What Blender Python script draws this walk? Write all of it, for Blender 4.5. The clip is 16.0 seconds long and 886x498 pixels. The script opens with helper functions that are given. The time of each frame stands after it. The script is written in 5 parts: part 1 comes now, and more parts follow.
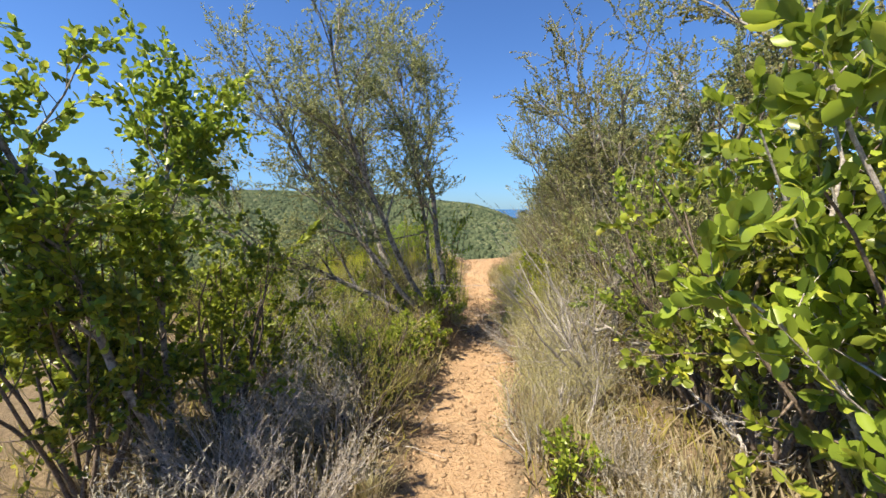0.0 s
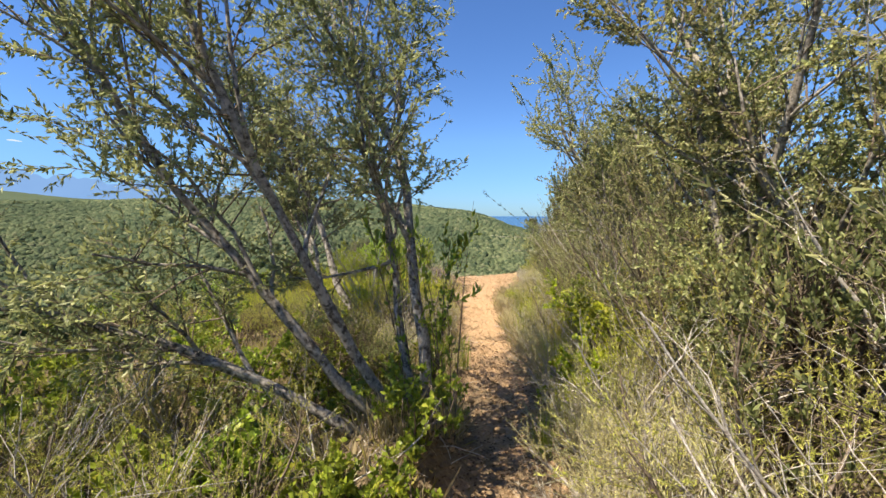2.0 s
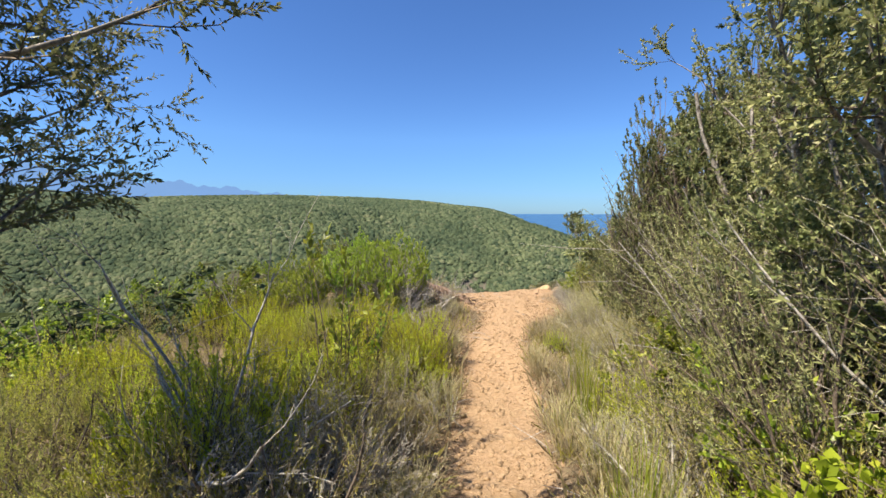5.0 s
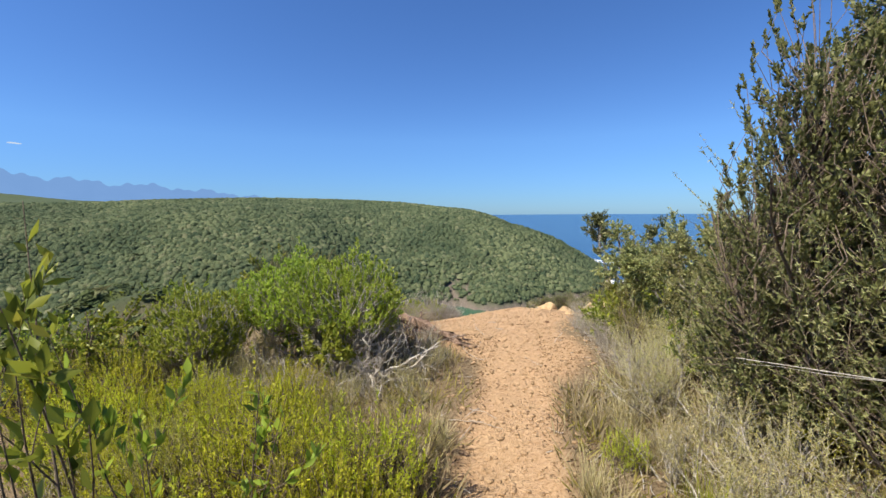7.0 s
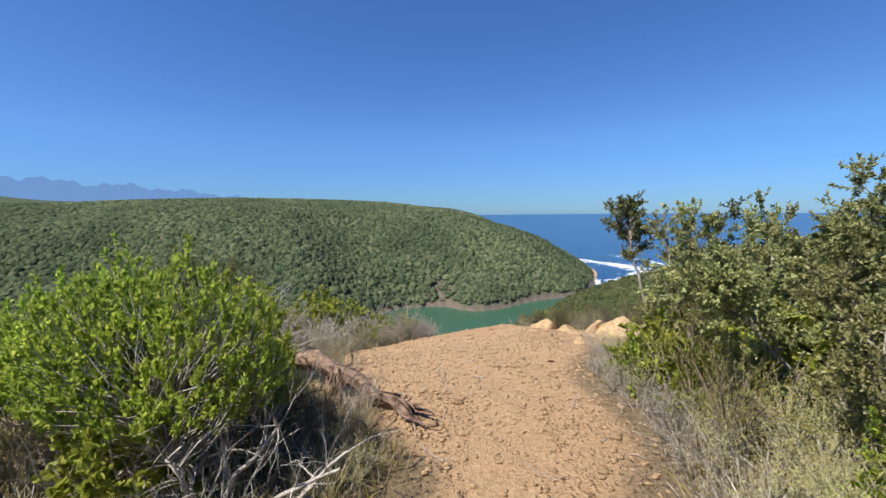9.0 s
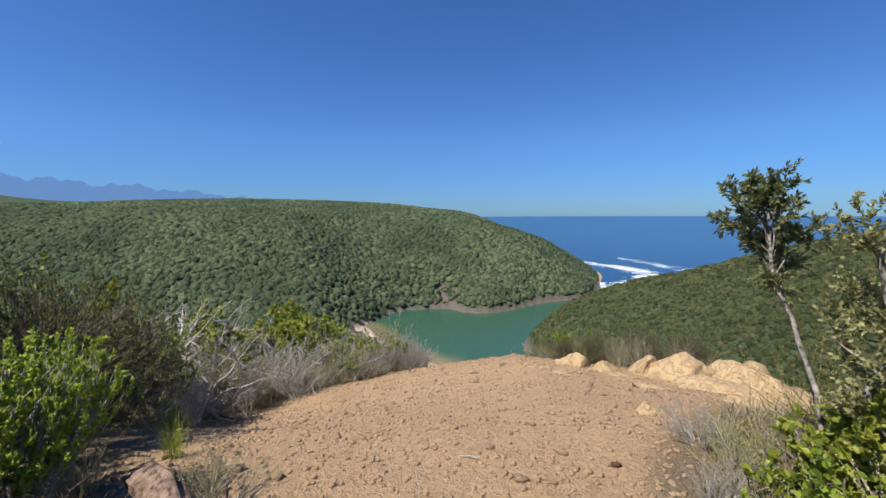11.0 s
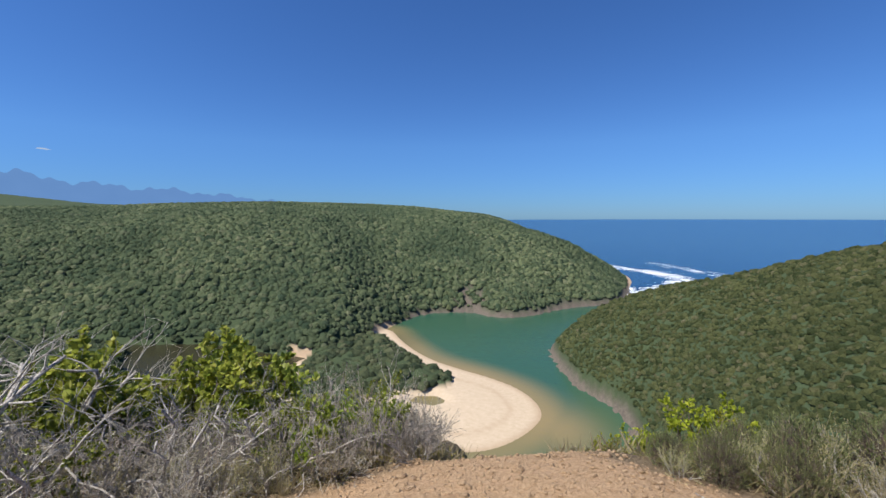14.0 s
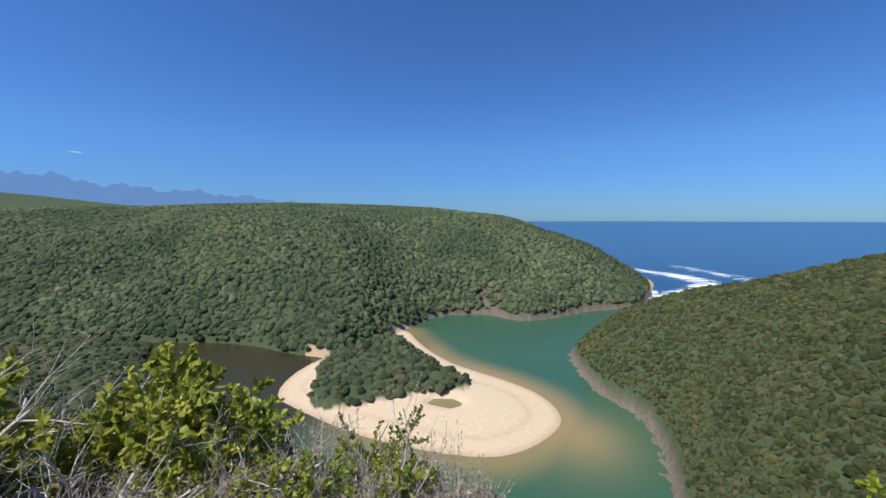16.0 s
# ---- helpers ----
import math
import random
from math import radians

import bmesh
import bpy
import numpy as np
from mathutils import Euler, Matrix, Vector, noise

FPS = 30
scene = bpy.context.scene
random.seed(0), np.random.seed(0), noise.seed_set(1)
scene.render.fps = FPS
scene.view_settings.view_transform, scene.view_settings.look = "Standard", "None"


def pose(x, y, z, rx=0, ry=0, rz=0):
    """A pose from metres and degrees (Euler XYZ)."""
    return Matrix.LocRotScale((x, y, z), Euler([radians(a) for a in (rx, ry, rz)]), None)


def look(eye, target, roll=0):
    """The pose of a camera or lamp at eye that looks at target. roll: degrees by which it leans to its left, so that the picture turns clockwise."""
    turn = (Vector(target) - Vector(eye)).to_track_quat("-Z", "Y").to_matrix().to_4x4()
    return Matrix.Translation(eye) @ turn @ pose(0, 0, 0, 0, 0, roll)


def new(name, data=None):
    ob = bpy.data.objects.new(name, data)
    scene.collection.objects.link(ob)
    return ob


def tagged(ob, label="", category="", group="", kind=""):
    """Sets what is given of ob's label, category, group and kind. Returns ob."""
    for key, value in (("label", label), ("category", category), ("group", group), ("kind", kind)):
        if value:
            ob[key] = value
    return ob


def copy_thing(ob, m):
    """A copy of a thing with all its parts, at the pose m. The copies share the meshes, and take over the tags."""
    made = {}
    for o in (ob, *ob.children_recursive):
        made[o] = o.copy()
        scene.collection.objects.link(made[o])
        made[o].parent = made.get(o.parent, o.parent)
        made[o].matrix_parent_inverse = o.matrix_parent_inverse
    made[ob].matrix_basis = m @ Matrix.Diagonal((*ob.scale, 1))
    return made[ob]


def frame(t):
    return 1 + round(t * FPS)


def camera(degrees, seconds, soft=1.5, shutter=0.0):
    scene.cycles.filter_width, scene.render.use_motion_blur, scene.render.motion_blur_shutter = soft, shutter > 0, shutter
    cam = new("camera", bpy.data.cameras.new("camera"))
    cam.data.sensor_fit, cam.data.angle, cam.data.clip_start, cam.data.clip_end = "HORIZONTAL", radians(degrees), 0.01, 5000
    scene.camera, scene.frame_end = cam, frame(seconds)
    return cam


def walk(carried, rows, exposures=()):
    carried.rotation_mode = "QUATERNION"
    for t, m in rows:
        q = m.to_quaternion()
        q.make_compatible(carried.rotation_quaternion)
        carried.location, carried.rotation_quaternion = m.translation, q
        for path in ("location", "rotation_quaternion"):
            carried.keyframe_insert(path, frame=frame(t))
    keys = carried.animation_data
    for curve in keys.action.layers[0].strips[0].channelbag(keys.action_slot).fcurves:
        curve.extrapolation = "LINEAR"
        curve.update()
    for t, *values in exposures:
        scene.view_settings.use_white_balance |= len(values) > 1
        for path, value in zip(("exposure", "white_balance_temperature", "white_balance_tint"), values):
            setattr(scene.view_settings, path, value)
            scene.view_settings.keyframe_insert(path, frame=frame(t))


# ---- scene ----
cam = camera(93.5, 16.0)
PATH = [
    (0, (1.633, 0.274, 1.744), (1.247, 2.225, 1.532), 0.1),
    (0.5, (1.522, 0.908, 1.733), (1.086, 2.85, 1.536), 0.1),
    (1, (1.401, 1.561, 1.744), (0.951, 3.5, 1.555), 0.1),
    (1.5, (1.292, 2.199, 1.727), (0.864, 4.144, 1.54), 0.2),
    (2, (1.215, 2.887, 1.738), (0.846, 4.844, 1.559), 0.0),
    (2.5, (1.195, 3.549, 1.751), (0.899, 5.518, 1.562), 0.0),
    (3, (1.217, 4.241, 1.736), (0.989, 6.219, 1.544), -0.4),
    (3.5, (1.231, 4.892, 1.699), (1.0, 6.869, 1.509), -0.4),
    (4, (1.149, 5.542, 1.68), (0.853, 7.512, 1.493), 0.1),
    (4.5, (0.989, 6.2, 1.639), (0.577, 8.148, 1.454), 0.1),
    (4.7, (0.927, 6.438, 1.595), (0.466, 8.375, 1.404), 0.1),
    (6.8, (0.306, 9.012, 1.61), (-0.08, 10.966, 1.428), -0.6),
    (7, (0.305, 9.259, 1.59), (-0.069, 11.215, 1.406), -0.5),
    (7.5, (0.317, 9.896, 1.534), (-0.03, 11.857, 1.353), -0.4),
    (8, (0.294, 10.55, 1.52), (-0.032, 12.515, 1.334), -0.6),
    (8.5, (0.281, 11.125, 1.453), (-0.039, 13.091, 1.272), -0.5),
    (9, (0.242, 11.745, 1.399), (-0.066, 13.713, 1.215), -0.6),
    (9.2, (0.263, 11.978, 1.398), (-0.066, 13.941, 1.203), -1.0),
    (11.3, (0.045, 14.161, 1.28), (-0.286, 16.126, 1.105), -0.2),
    (11.5, (0.062, 14.392, 1.262), (-0.288, 16.353, 1.086), -0.5),
    (12, (-0.012, 15.011, 1.177), (-0.381, 16.969, 1.005), -0.3),
    (12.5, (-0.121, 15.633, 1.116), (-0.51, 17.588, 0.945), -0.3),
    (13, (-0.249, 16.231, 1.047), (-0.659, 18.181, 0.879), -0.3),
    (13.5, (-0.36, 16.785, 1.01), (-0.785, 18.732, 0.844), -0.4),
    (14, (-0.525, 17.239, 0.959), (-0.966, 19.183, 0.798), -0.3),
    (14.5, (-0.664, 17.71, 0.869), (-1.125, 19.649, 0.711), -0.3),
    (15, (-0.831, 18.208, 0.821), (-1.31, 20.143, 0.666), -0.2),
    (15.5, (-1.012, 18.605, 0.719), (-1.508, 20.536, 0.565), -0.1),
    (16, (-1.159, 18.98, 0.636), (-1.682, 20.904, 0.483), -0.2),
]
walk(cam, [(t, look(eye, target, roll)) for t, eye, target, roll in PATH],
     [(0, 1.08, 7300, 10), (2.5, 1.15, 7450, 10), (4, 1.12, 7450, 10), (4.7, 1.03, 7150, 10), (7, 0.78, 6850, 10), (9, 0.58, 6550, 10), (12, 0.36, 6300, 10), (16, 0.36, 6250, 10)])


# ---- world, sun, exposure ----
SUN_FROM = Vector((-0.50, -0.42, 1.0)).normalized()
world = bpy.data.worlds.new("sky")
scene.world = world
world.use_nodes = True
wt = world.node_tree
sky = wt.nodes.new("ShaderNodeTexSky")
sky.sky_type = "NISHITA"
sky.sun_disc = False
sky.sun_elevation = math.asin(SUN_FROM.z)
sky.sun_rotation = math.atan2(SUN_FROM.x, SUN_FROM.y)
sky.altitude = 100
sky.air_density = 1.0
sky.dust_density = 0.0
sky.ozone_density = 1.0
rich = wt.nodes.new("ShaderNodeMix")
rich.data_type, rich.blend_type = "RGBA", "MULTIPLY"
rich.inputs["Factor"].default_value = 1.0
over = wt.nodes.new("ShaderNodeSeparateXYZ")
wt.links.new(wt.nodes.new("ShaderNodeTexCoord").outputs["Generated"], over.inputs[0])
haze = wt.nodes.new("ShaderNodeValToRGB")
haze.color_ramp.elements[0].position, haze.color_ramp.elements[0].color = 0.0, (0.22, 0.44, 0.93, 1)
haze.color_ramp.elements[1].position, haze.color_ramp.elements[1].color = 0.16, (0.37, 0.64, 1.08, 1)
wt.links.new(over.outputs["Z"], haze.inputs[0])
wt.links.new(haze.outputs[0], rich.inputs["B"])
wt.links.new(sky.outputs[0], rich.inputs["A"])
wt.links.new(rich.outputs["Result"], wt.nodes["Background"].inputs[0])
wt.nodes["Background"].inputs[1].default_value = 0.084
sun = new("sun", bpy.data.lights.new("sun", "SUN"))
sun.data.energy = 5.0
sun.data.angle = radians(0.53)
sun.data.color = (1.0, 0.94, 0.83)
sun.matrix_world = look(SUN_FROM * 60, (0, 0, 0))

# ---- materials ----


def material(name, rough=0.8, metal=0.0, spec=0.3):
    m = bpy.data.materials.new(name)
    m.use_nodes = True
    p = m.node_tree.nodes["Principled BSDF"]
    p.inputs["Roughness"].default_value = rough
    p.inputs["Metallic"].default_value = metal
    p.inputs["Specular IOR Level"].default_value = spec
    return m, m.node_tree, p


def node(nt, kind, **sets):
    n = nt.nodes.new(kind)
    for key, value in sets.items():
        n.inputs[key].default_value = value
    return n


def noise_at(nt, scale, detail=5.0, rough=0.6, coords=None):
    n = node(nt, "ShaderNodeTexNoise", Scale=scale, Detail=detail, Roughness=rough)
    if coords is None:
        coords = nt.nodes.new("ShaderNodeTexCoord").outputs["Object"]
    nt.links.new(coords, n.inputs["Vector"])
    return n.outputs["Fac"]


def ramp(nt, fac, stops):
    r = nt.nodes.new("ShaderNodeValToRGB")
    els = r.color_ramp.elements
    while len(els) < len(stops):
        els.new(0.5)
    for e, (pos, col) in zip(els, stops):
        e.position, e.color = pos, (*col, 1)
    nt.links.new(fac, r.inputs[0])
    return r.outputs[0]


def blend(nt, fac, a, b):
    mx = nt.nodes.new("ShaderNodeMix")
    mx.data_type = "RGBA"
    for sock, v in ((mx.inputs["Factor"], fac), (mx.inputs["A"], a), (mx.inputs["B"], b)):
        if isinstance(v, (float, int)):
            sock.default_value = v
        elif isinstance(v, tuple):
            sock.default_value = (*v, 1)
        else:
            nt.links.new(v, sock)
    return mx.outputs["Result"]


def calc(nt, op, a, b=0.0):
    mm = nt.nodes.new("ShaderNodeMath")
    mm.operation = op
    for sock, v in ((mm.inputs[0], a), (mm.inputs[1], b)):
        if isinstance(v, (float, int)):
            sock.default_value = v
        else:
            nt.links.new(v, sock)
    return mm.outputs[0]


def bumped(nt, p, height, strength, distance):
    b = node(nt, "ShaderNodeBump", Strength=strength, Distance=distance)
    nt.links.new(height, b.inputs["Height"])
    nt.links.new(b.outputs[0], p.inputs["Normal"])


def leaf_material(name, dark, light, dry, dry_share=0.12, rough=0.5, through_light=0.35, spec=0.07, patch_scale=2.5, patch_mix=0.55, relief=0.0):
    """Foliage: colour differs from leaf to leaf and from plant to plant, and light passes through."""
    m, nt, p = material(name, rough, 0.0, spec)
    geo = nt.nodes.new("ShaderNodeNewGeometry")
    info = nt.nodes.new("ShaderNodeObjectInfo")
    base = ramp(nt, geo.outputs["Random Per Island"], [(0.0, dark), (0.62, light), (1 - dry_share, light), (1.0, dry)])
    patch = ramp(nt, noise_at(nt, patch_scale, 4.0), [(0.35, (0, 0, 0)), (0.68, (1, 1, 1))])
    base = blend(nt, calc(nt, "MULTIPLY", patch, patch_mix), base, dark)
    hsv = nt.nodes.new("ShaderNodeHueSaturation")
    nt.links.new(base, hsv.inputs["Color"])
    nt.links.new(calc(nt, "ADD", calc(nt, "MULTIPLY", info.outputs["Random"], 0.035), 0.483), hsv.inputs["Hue"])
    nt.links.new(calc(nt, "ADD", calc(nt, "MULTIPLY", info.outputs["Random"], 0.4), 0.8), hsv.inputs["Value"])
    nt.links.new(hsv.outputs[0], p.inputs["Base Color"])
    if relief:
        bumped(nt, p, noise_at(nt, 1.4, 5.0, 0.7), 1.0, relief)
    tr = nt.nodes.new("ShaderNodeBsdfTranslucent")
    nt.links.new(hsv.outputs[0], tr.inputs["Color"])
    mix = node(nt, "ShaderNodeMixShader", Fac=through_light)
    nt.links.new(p.outputs[0], mix.inputs[1])
    nt.links.new(tr.outputs[0], mix.inputs[2])
    nt.links.new(mix.outputs[0], nt.nodes["Material Output"].inputs["Surface"])
    return m


def bark_material(name, dark, light, scale=30.0):
    m, nt, p = material(name, 0.9, 0.0, 0.15)
    f = noise_at(nt, scale, 6.0, 0.65)
    g = ramp(nt, noise_at(nt, scale * 0.28, 4.0), [(0.46, (0, 0, 0)), (0.56, (1, 1, 1))])
    col = blend(nt, g, ramp(nt, f, [(0.4, dark), (0.58, light)]), ramp(nt, f, [(0.42, light), (0.6, dark)]))
    nt.links.new(col, p.inputs["Base Color"])
    bumped(nt, p, f, 0.6, 0.01)
    return m


LEAF_BROAD = leaf_material("broad_leaf", (0.11, 0.155, 0.028), (0.38, 0.45, 0.055), (0.60, 0.58, 0.09), 0.18, 0.34, 0.46, 0.35)
LEAF_OLIVE = leaf_material("olive_leaf", (0.14, 0.155, 0.065), (0.40, 0.41, 0.18), (0.54, 0.51, 0.26), 0.16, 0.42, 0.42, 0.25)
LEAF_NEEDLE = leaf_material("needle_leaf", (0.26, 0.26, 0.06), (0.57, 0.55, 0.14), (0.66, 0.58, 0.24), 0.28, 0.6, 0.48)
LEAF_GREY = leaf_material("grey_needle", (0.32, 0.295, 0.12), (0.60, 0.55, 0.25), (0.68, 0.58, 0.32), 0.3, 0.75, 0.42)
LEAF_STRAW = leaf_material("straw_blade", (0.33, 0.29, 0.15), (0.52, 0.46, 0.27), (0.58, 0.50, 0.31), 0.4, 0.7, 0.4)
LEAF_REED = leaf_material("reed_blade", (0.17, 0.24, 0.03), (0.40, 0.46, 0.06), (0.52, 0.46, 0.2), 0.15, 0.55, 0.45)
LEAF_LITTER = leaf_material("dry_leaf", (0.09, 0.055, 0.03), (0.22, 0.14, 0.075), (0.34, 0.24, 0.14), 0.3, 0.8, 0.1)
LEAF_DARK = leaf_material("dark_olive_leaf", (0.15, 0.165, 0.065), (0.48, 0.48, 0.20), (0.64, 0.58, 0.32), 0.2, 0.42, 0.45, 0.25)
LEAF_BUSH = leaf_material("bush_leaf", (0.20, 0.26, 0.04), (0.52, 0.59, 0.10), (0.66, 0.64, 0.16), 0.16, 0.42, 0.5, 0.25)
LEAF_GOLD = leaf_material("sunlit_shoot", (0.34, 0.37, 0.04), (0.68, 0.69, 0.07), (0.70, 0.64, 0.14), 0.15, 0.5, 0.5)
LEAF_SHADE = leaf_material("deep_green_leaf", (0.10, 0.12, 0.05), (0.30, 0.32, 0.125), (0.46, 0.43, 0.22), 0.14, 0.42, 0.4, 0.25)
LEAF_LIME = leaf_material("lime_leaf", (0.19, 0.23, 0.025), (0.47, 0.51, 0.045), (0.60, 0.57, 0.08), 0.2, 0.45, 0.48)
LEAF_HEATH = leaf_material("dry_heath", (0.32, 0.28, 0.215), (0.58, 0.52, 0.42), (0.66, 0.59, 0.48), 0.3, 0.8, 0.38)
SPUR_CANOPY = leaf_material("spur_canopy", (0.05, 0.075, 0.032), (0.155, 0.18, 0.075), (0.25, 0.24, 0.13), 0.18, 0.85, 0.2, 0.05, 0.05, 0.6, 1.2)
BARK_TREE = bark_material("tree_bark", (0.075, 0.062, 0.05), (0.40, 0.365, 0.32), 26)
BARK_TWIG = bark_material("twig_bark", (0.10, 0.075, 0.055), (0.24, 0.19, 0.15), 60)
BARK_DEAD = bark_material("dead_wood", (0.22, 0.19, 0.165), (0.56, 0.52, 0.47), 60)
BARK_LOG = bark_material("log_wood", (0.07, 0.045, 0.035), (0.30, 0.21, 0.16), 18)


def attr(nt, name):
    a = nt.nodes.new("ShaderNodeAttribute")
    a.attribute_name = name
    return a.outputs["Fac"]


def ground_material():
    m, nt, p = material("ground_cover", 0.95, 0.0, 0.1)
    fine, mid, big = noise_at(nt, 26, 8, 0.7), noise_at(nt, 3.2, 5), noise_at(nt, 0.55, 4)
    soil = blend(nt, mid, ramp(nt, fine, [(0.3, (0.33, 0.20, 0.11)), (0.7, (0.56, 0.38, 0.235))]),
                 ramp(nt, fine, [(0.3, (0.37, 0.235, 0.12)), (0.75, (0.59, 0.42, 0.26))]))
    litter = ramp(nt, fine, [(0.3, (0.11, 0.075, 0.05)), (0.5, (0.23, 0.165, 0.11)), (0.75, (0.36, 0.27, 0.18))])
    litter = blend(nt, calc(nt, "MULTIPLY", mid, 0.5), litter, (0.17, 0.15, 0.075))
    tree, patch, huge = noise_at(nt, 0.9, 6, 0.75), noise_at(nt, 0.12, 5), noise_at(nt, 0.012, 4)
    wood = ramp(nt, tree, [(0.3, (0.034, 0.048, 0.024)), (0.55, (0.058, 0.08, 0.04)), (0.8, (0.09, 0.112, 0.058))])
    wood = blend(nt, calc(nt, "MULTIPLY", patch, 0.5), wood, (0.07, 0.09, 0.045))
    wood = blend(nt, calc(nt, "MULTIPLY", huge, 0.45), wood, (0.058, 0.08, 0.04))
    beach = blend(nt, noise_at(nt, 0.08, 5), ramp(nt, noise_at(nt, 0.5, 6), [(0.3, (0.46, 0.36, 0.25)), (0.7, (0.60, 0.49, 0.365))]), (0.52, 0.41, 0.29))
    stone = blend(nt, noise_at(nt, 0.6, 7, 0.7), (0.028, 0.025, 0.023), (0.24, 0.20, 0.16))
    col = blend(nt, attr(nt, "bare"), litter, soil)
    col = blend(nt, attr(nt, "wood"), col, wood)
    col = blend(nt, attr(nt, "beach"), col, beach)
    col = blend(nt, calc(nt, "MULTIPLY", attr(nt, "wet"), 0.75), col, (0.36, 0.25, 0.155))
    col = blend(nt, attr(nt, "stone"), col, stone)
    nt.links.new(col, p.inputs["Base Color"])
    chip = node(nt, "ShaderNodeTexVoronoi", Scale=70.0)
    nt.links.new(nt.nodes.new("ShaderNodeTexCoord").outputs["Object"], chip.inputs["Vector"])
    bumped(nt, p, calc(nt, "ADD", calc(nt, "ADD", fine, calc(nt, "MULTIPLY", mid, 1.6)), calc(nt, "MULTIPLY", chip.outputs["Distance"], -0.22)), 0.9, 0.045)
    return m


GROUND = ground_material()


def water_material():
    m, nt, p = material("sea_water", 0.16, 0.0, 0.5)
    p.inputs["IOR"].default_value = 1.33
    deep = blend(nt, noise_at(nt, 0.003, 4), (0.0035, 0.03, 0.085), (0.006, 0.048, 0.115))
    bay = blend(nt, noise_at(nt, 0.012, 4), (0.022, 0.085, 0.058), (0.048, 0.105, 0.055))
    col = blend(nt, attr(nt, "bay"), deep, bay)
    col = blend(nt, attr(nt, "shallow"), col, (0.27, 0.20, 0.09))
    col = blend(nt, attr(nt, "river"), col, (0.035, 0.032, 0.016))
    shape = nt.nodes.new("ShaderNodeMapping")
    shape.inputs["Scale"].default_value = (0.35, 1.6, 1.0)
    shape.inputs["Rotation"].default_value = (0, 0, 0.35)
    nt.links.new(nt.nodes.new("ShaderNodeTexCoord").outputs["Object"], shape.inputs["Vector"])
    streak = noise_at(nt, 0.14, 10, 0.75, shape.outputs[0])
    foam = calc(nt, "GREATER_THAN", calc(nt, "ADD", attr(nt, "surf"), calc(nt, "MULTIPLY", streak, 3.4)), 2.6)
    col = blend(nt, foam, col, (0.82, 0.85, 0.86))
    nt.links.new(col, p.inputs["Base Color"])
    nt.links.new(calc(nt, "ADD", calc(nt, "MULTIPLY", foam, 0.6), 0.2), p.inputs["Roughness"])
    bumped(nt, p, noise_at(nt, 0.35, 6), 0.35, 0.6)
    return m


def rock_material(name, a, b, c, scale=6.0):
    m, nt, p = material(name, 0.88, 0.0, 0.2)
    f, g, s = noise_at(nt, scale * 4, 8, 0.7), noise_at(nt, scale * 0.5, 4), noise_at(nt, scale, 5)
    col = blend(nt, g, ramp(nt, f, [(0.3, a), (0.7, b)]), ramp(nt, f, [(0.3, c), (0.75, b)]))
    crack = ramp(nt, s, [(0.46, (1, 1, 1)), (0.495, (0.35, 0.28, 0.22)), (0.53, (1, 1, 1))])
    mul = nt.nodes.new("ShaderNodeMix")
    mul.data_type, mul.blend_type = "RGBA", "MULTIPLY"
    mul.inputs["Factor"].default_value = 0.6
    nt.links.new(col, mul.inputs["A"])
    nt.links.new(crack, mul.inputs["B"])
    nt.links.new(mul.outputs["Result"], p.inputs["Base Color"])
    bumped(nt, p, calc(nt, "ADD", f, calc(nt, "MULTIPLY", s, 1.2)), 0.7, 0.03)
    return m


ROCK = rock_material("sandstone", (0.34, 0.235, 0.13), (0.56, 0.43, 0.265), (0.44, 0.26, 0.10))
PEBBLE = rock_material("gravel_stone", (0.34, 0.20, 0.11), (0.62, 0.46, 0.29), (0.42, 0.26, 0.14), 25)
STONE_RED = rock_material("red_stone", (0.14, 0.07, 0.05), (0.26, 0.14, 0.10), (0.18, 0.09, 0.06), 20)
WATER = water_material()
# Slightly greyed and blued: some of the air's haze is in this colour.
CANOPY = leaf_material("far_canopy", (0.06, 0.092, 0.054), (0.19, 0.225, 0.115), (0.27, 0.28, 0.16), 0.15, 0.85, 0.22, 0.05, 0.011, 0.9, 1.6)

# ---- plain builders ----


def mesh_of(name, verts, faces, mat, smooth=False):
    """A mesh from arrays; faces: one array of triangles or quads, or a list of such arrays."""
    me = bpy.data.meshes.new(name)
    groups = [np.asarray(f, dtype=np.int32) for f in (faces if isinstance(faces, list) else [faces]) if len(f)]
    verts = np.asarray(verts, dtype=np.float32)
    sizes = np.concatenate([np.full(len(f), f.shape[1], dtype=np.int32) for f in groups])
    flat = np.concatenate([f.ravel() for f in groups])
    me.vertices.add(len(verts))
    me.vertices.foreach_set("co", verts.ravel())
    me.loops.add(len(flat))
    me.loops.foreach_set("vertex_index", flat)
    me.polygons.add(len(sizes))
    me.polygons.foreach_set("loop_start", np.concatenate([[0], np.cumsum(sizes)[:-1]]).astype(np.int32))
    if smooth:
        me.polygons.foreach_set("use_smooth", np.ones(len(sizes), dtype=bool))
    me.update(calc_edges=True)
    me.materials.append(mat)
    return me


def part(name, mesh, parent, label=""):
    ob = new(name, mesh)
    ob.parent = parent
    if label:
        tagged(ob, label)
    return ob


def unit(v):
    return v / np.maximum(np.linalg.norm(v, axis=-1, keepdims=True), 1e-9)


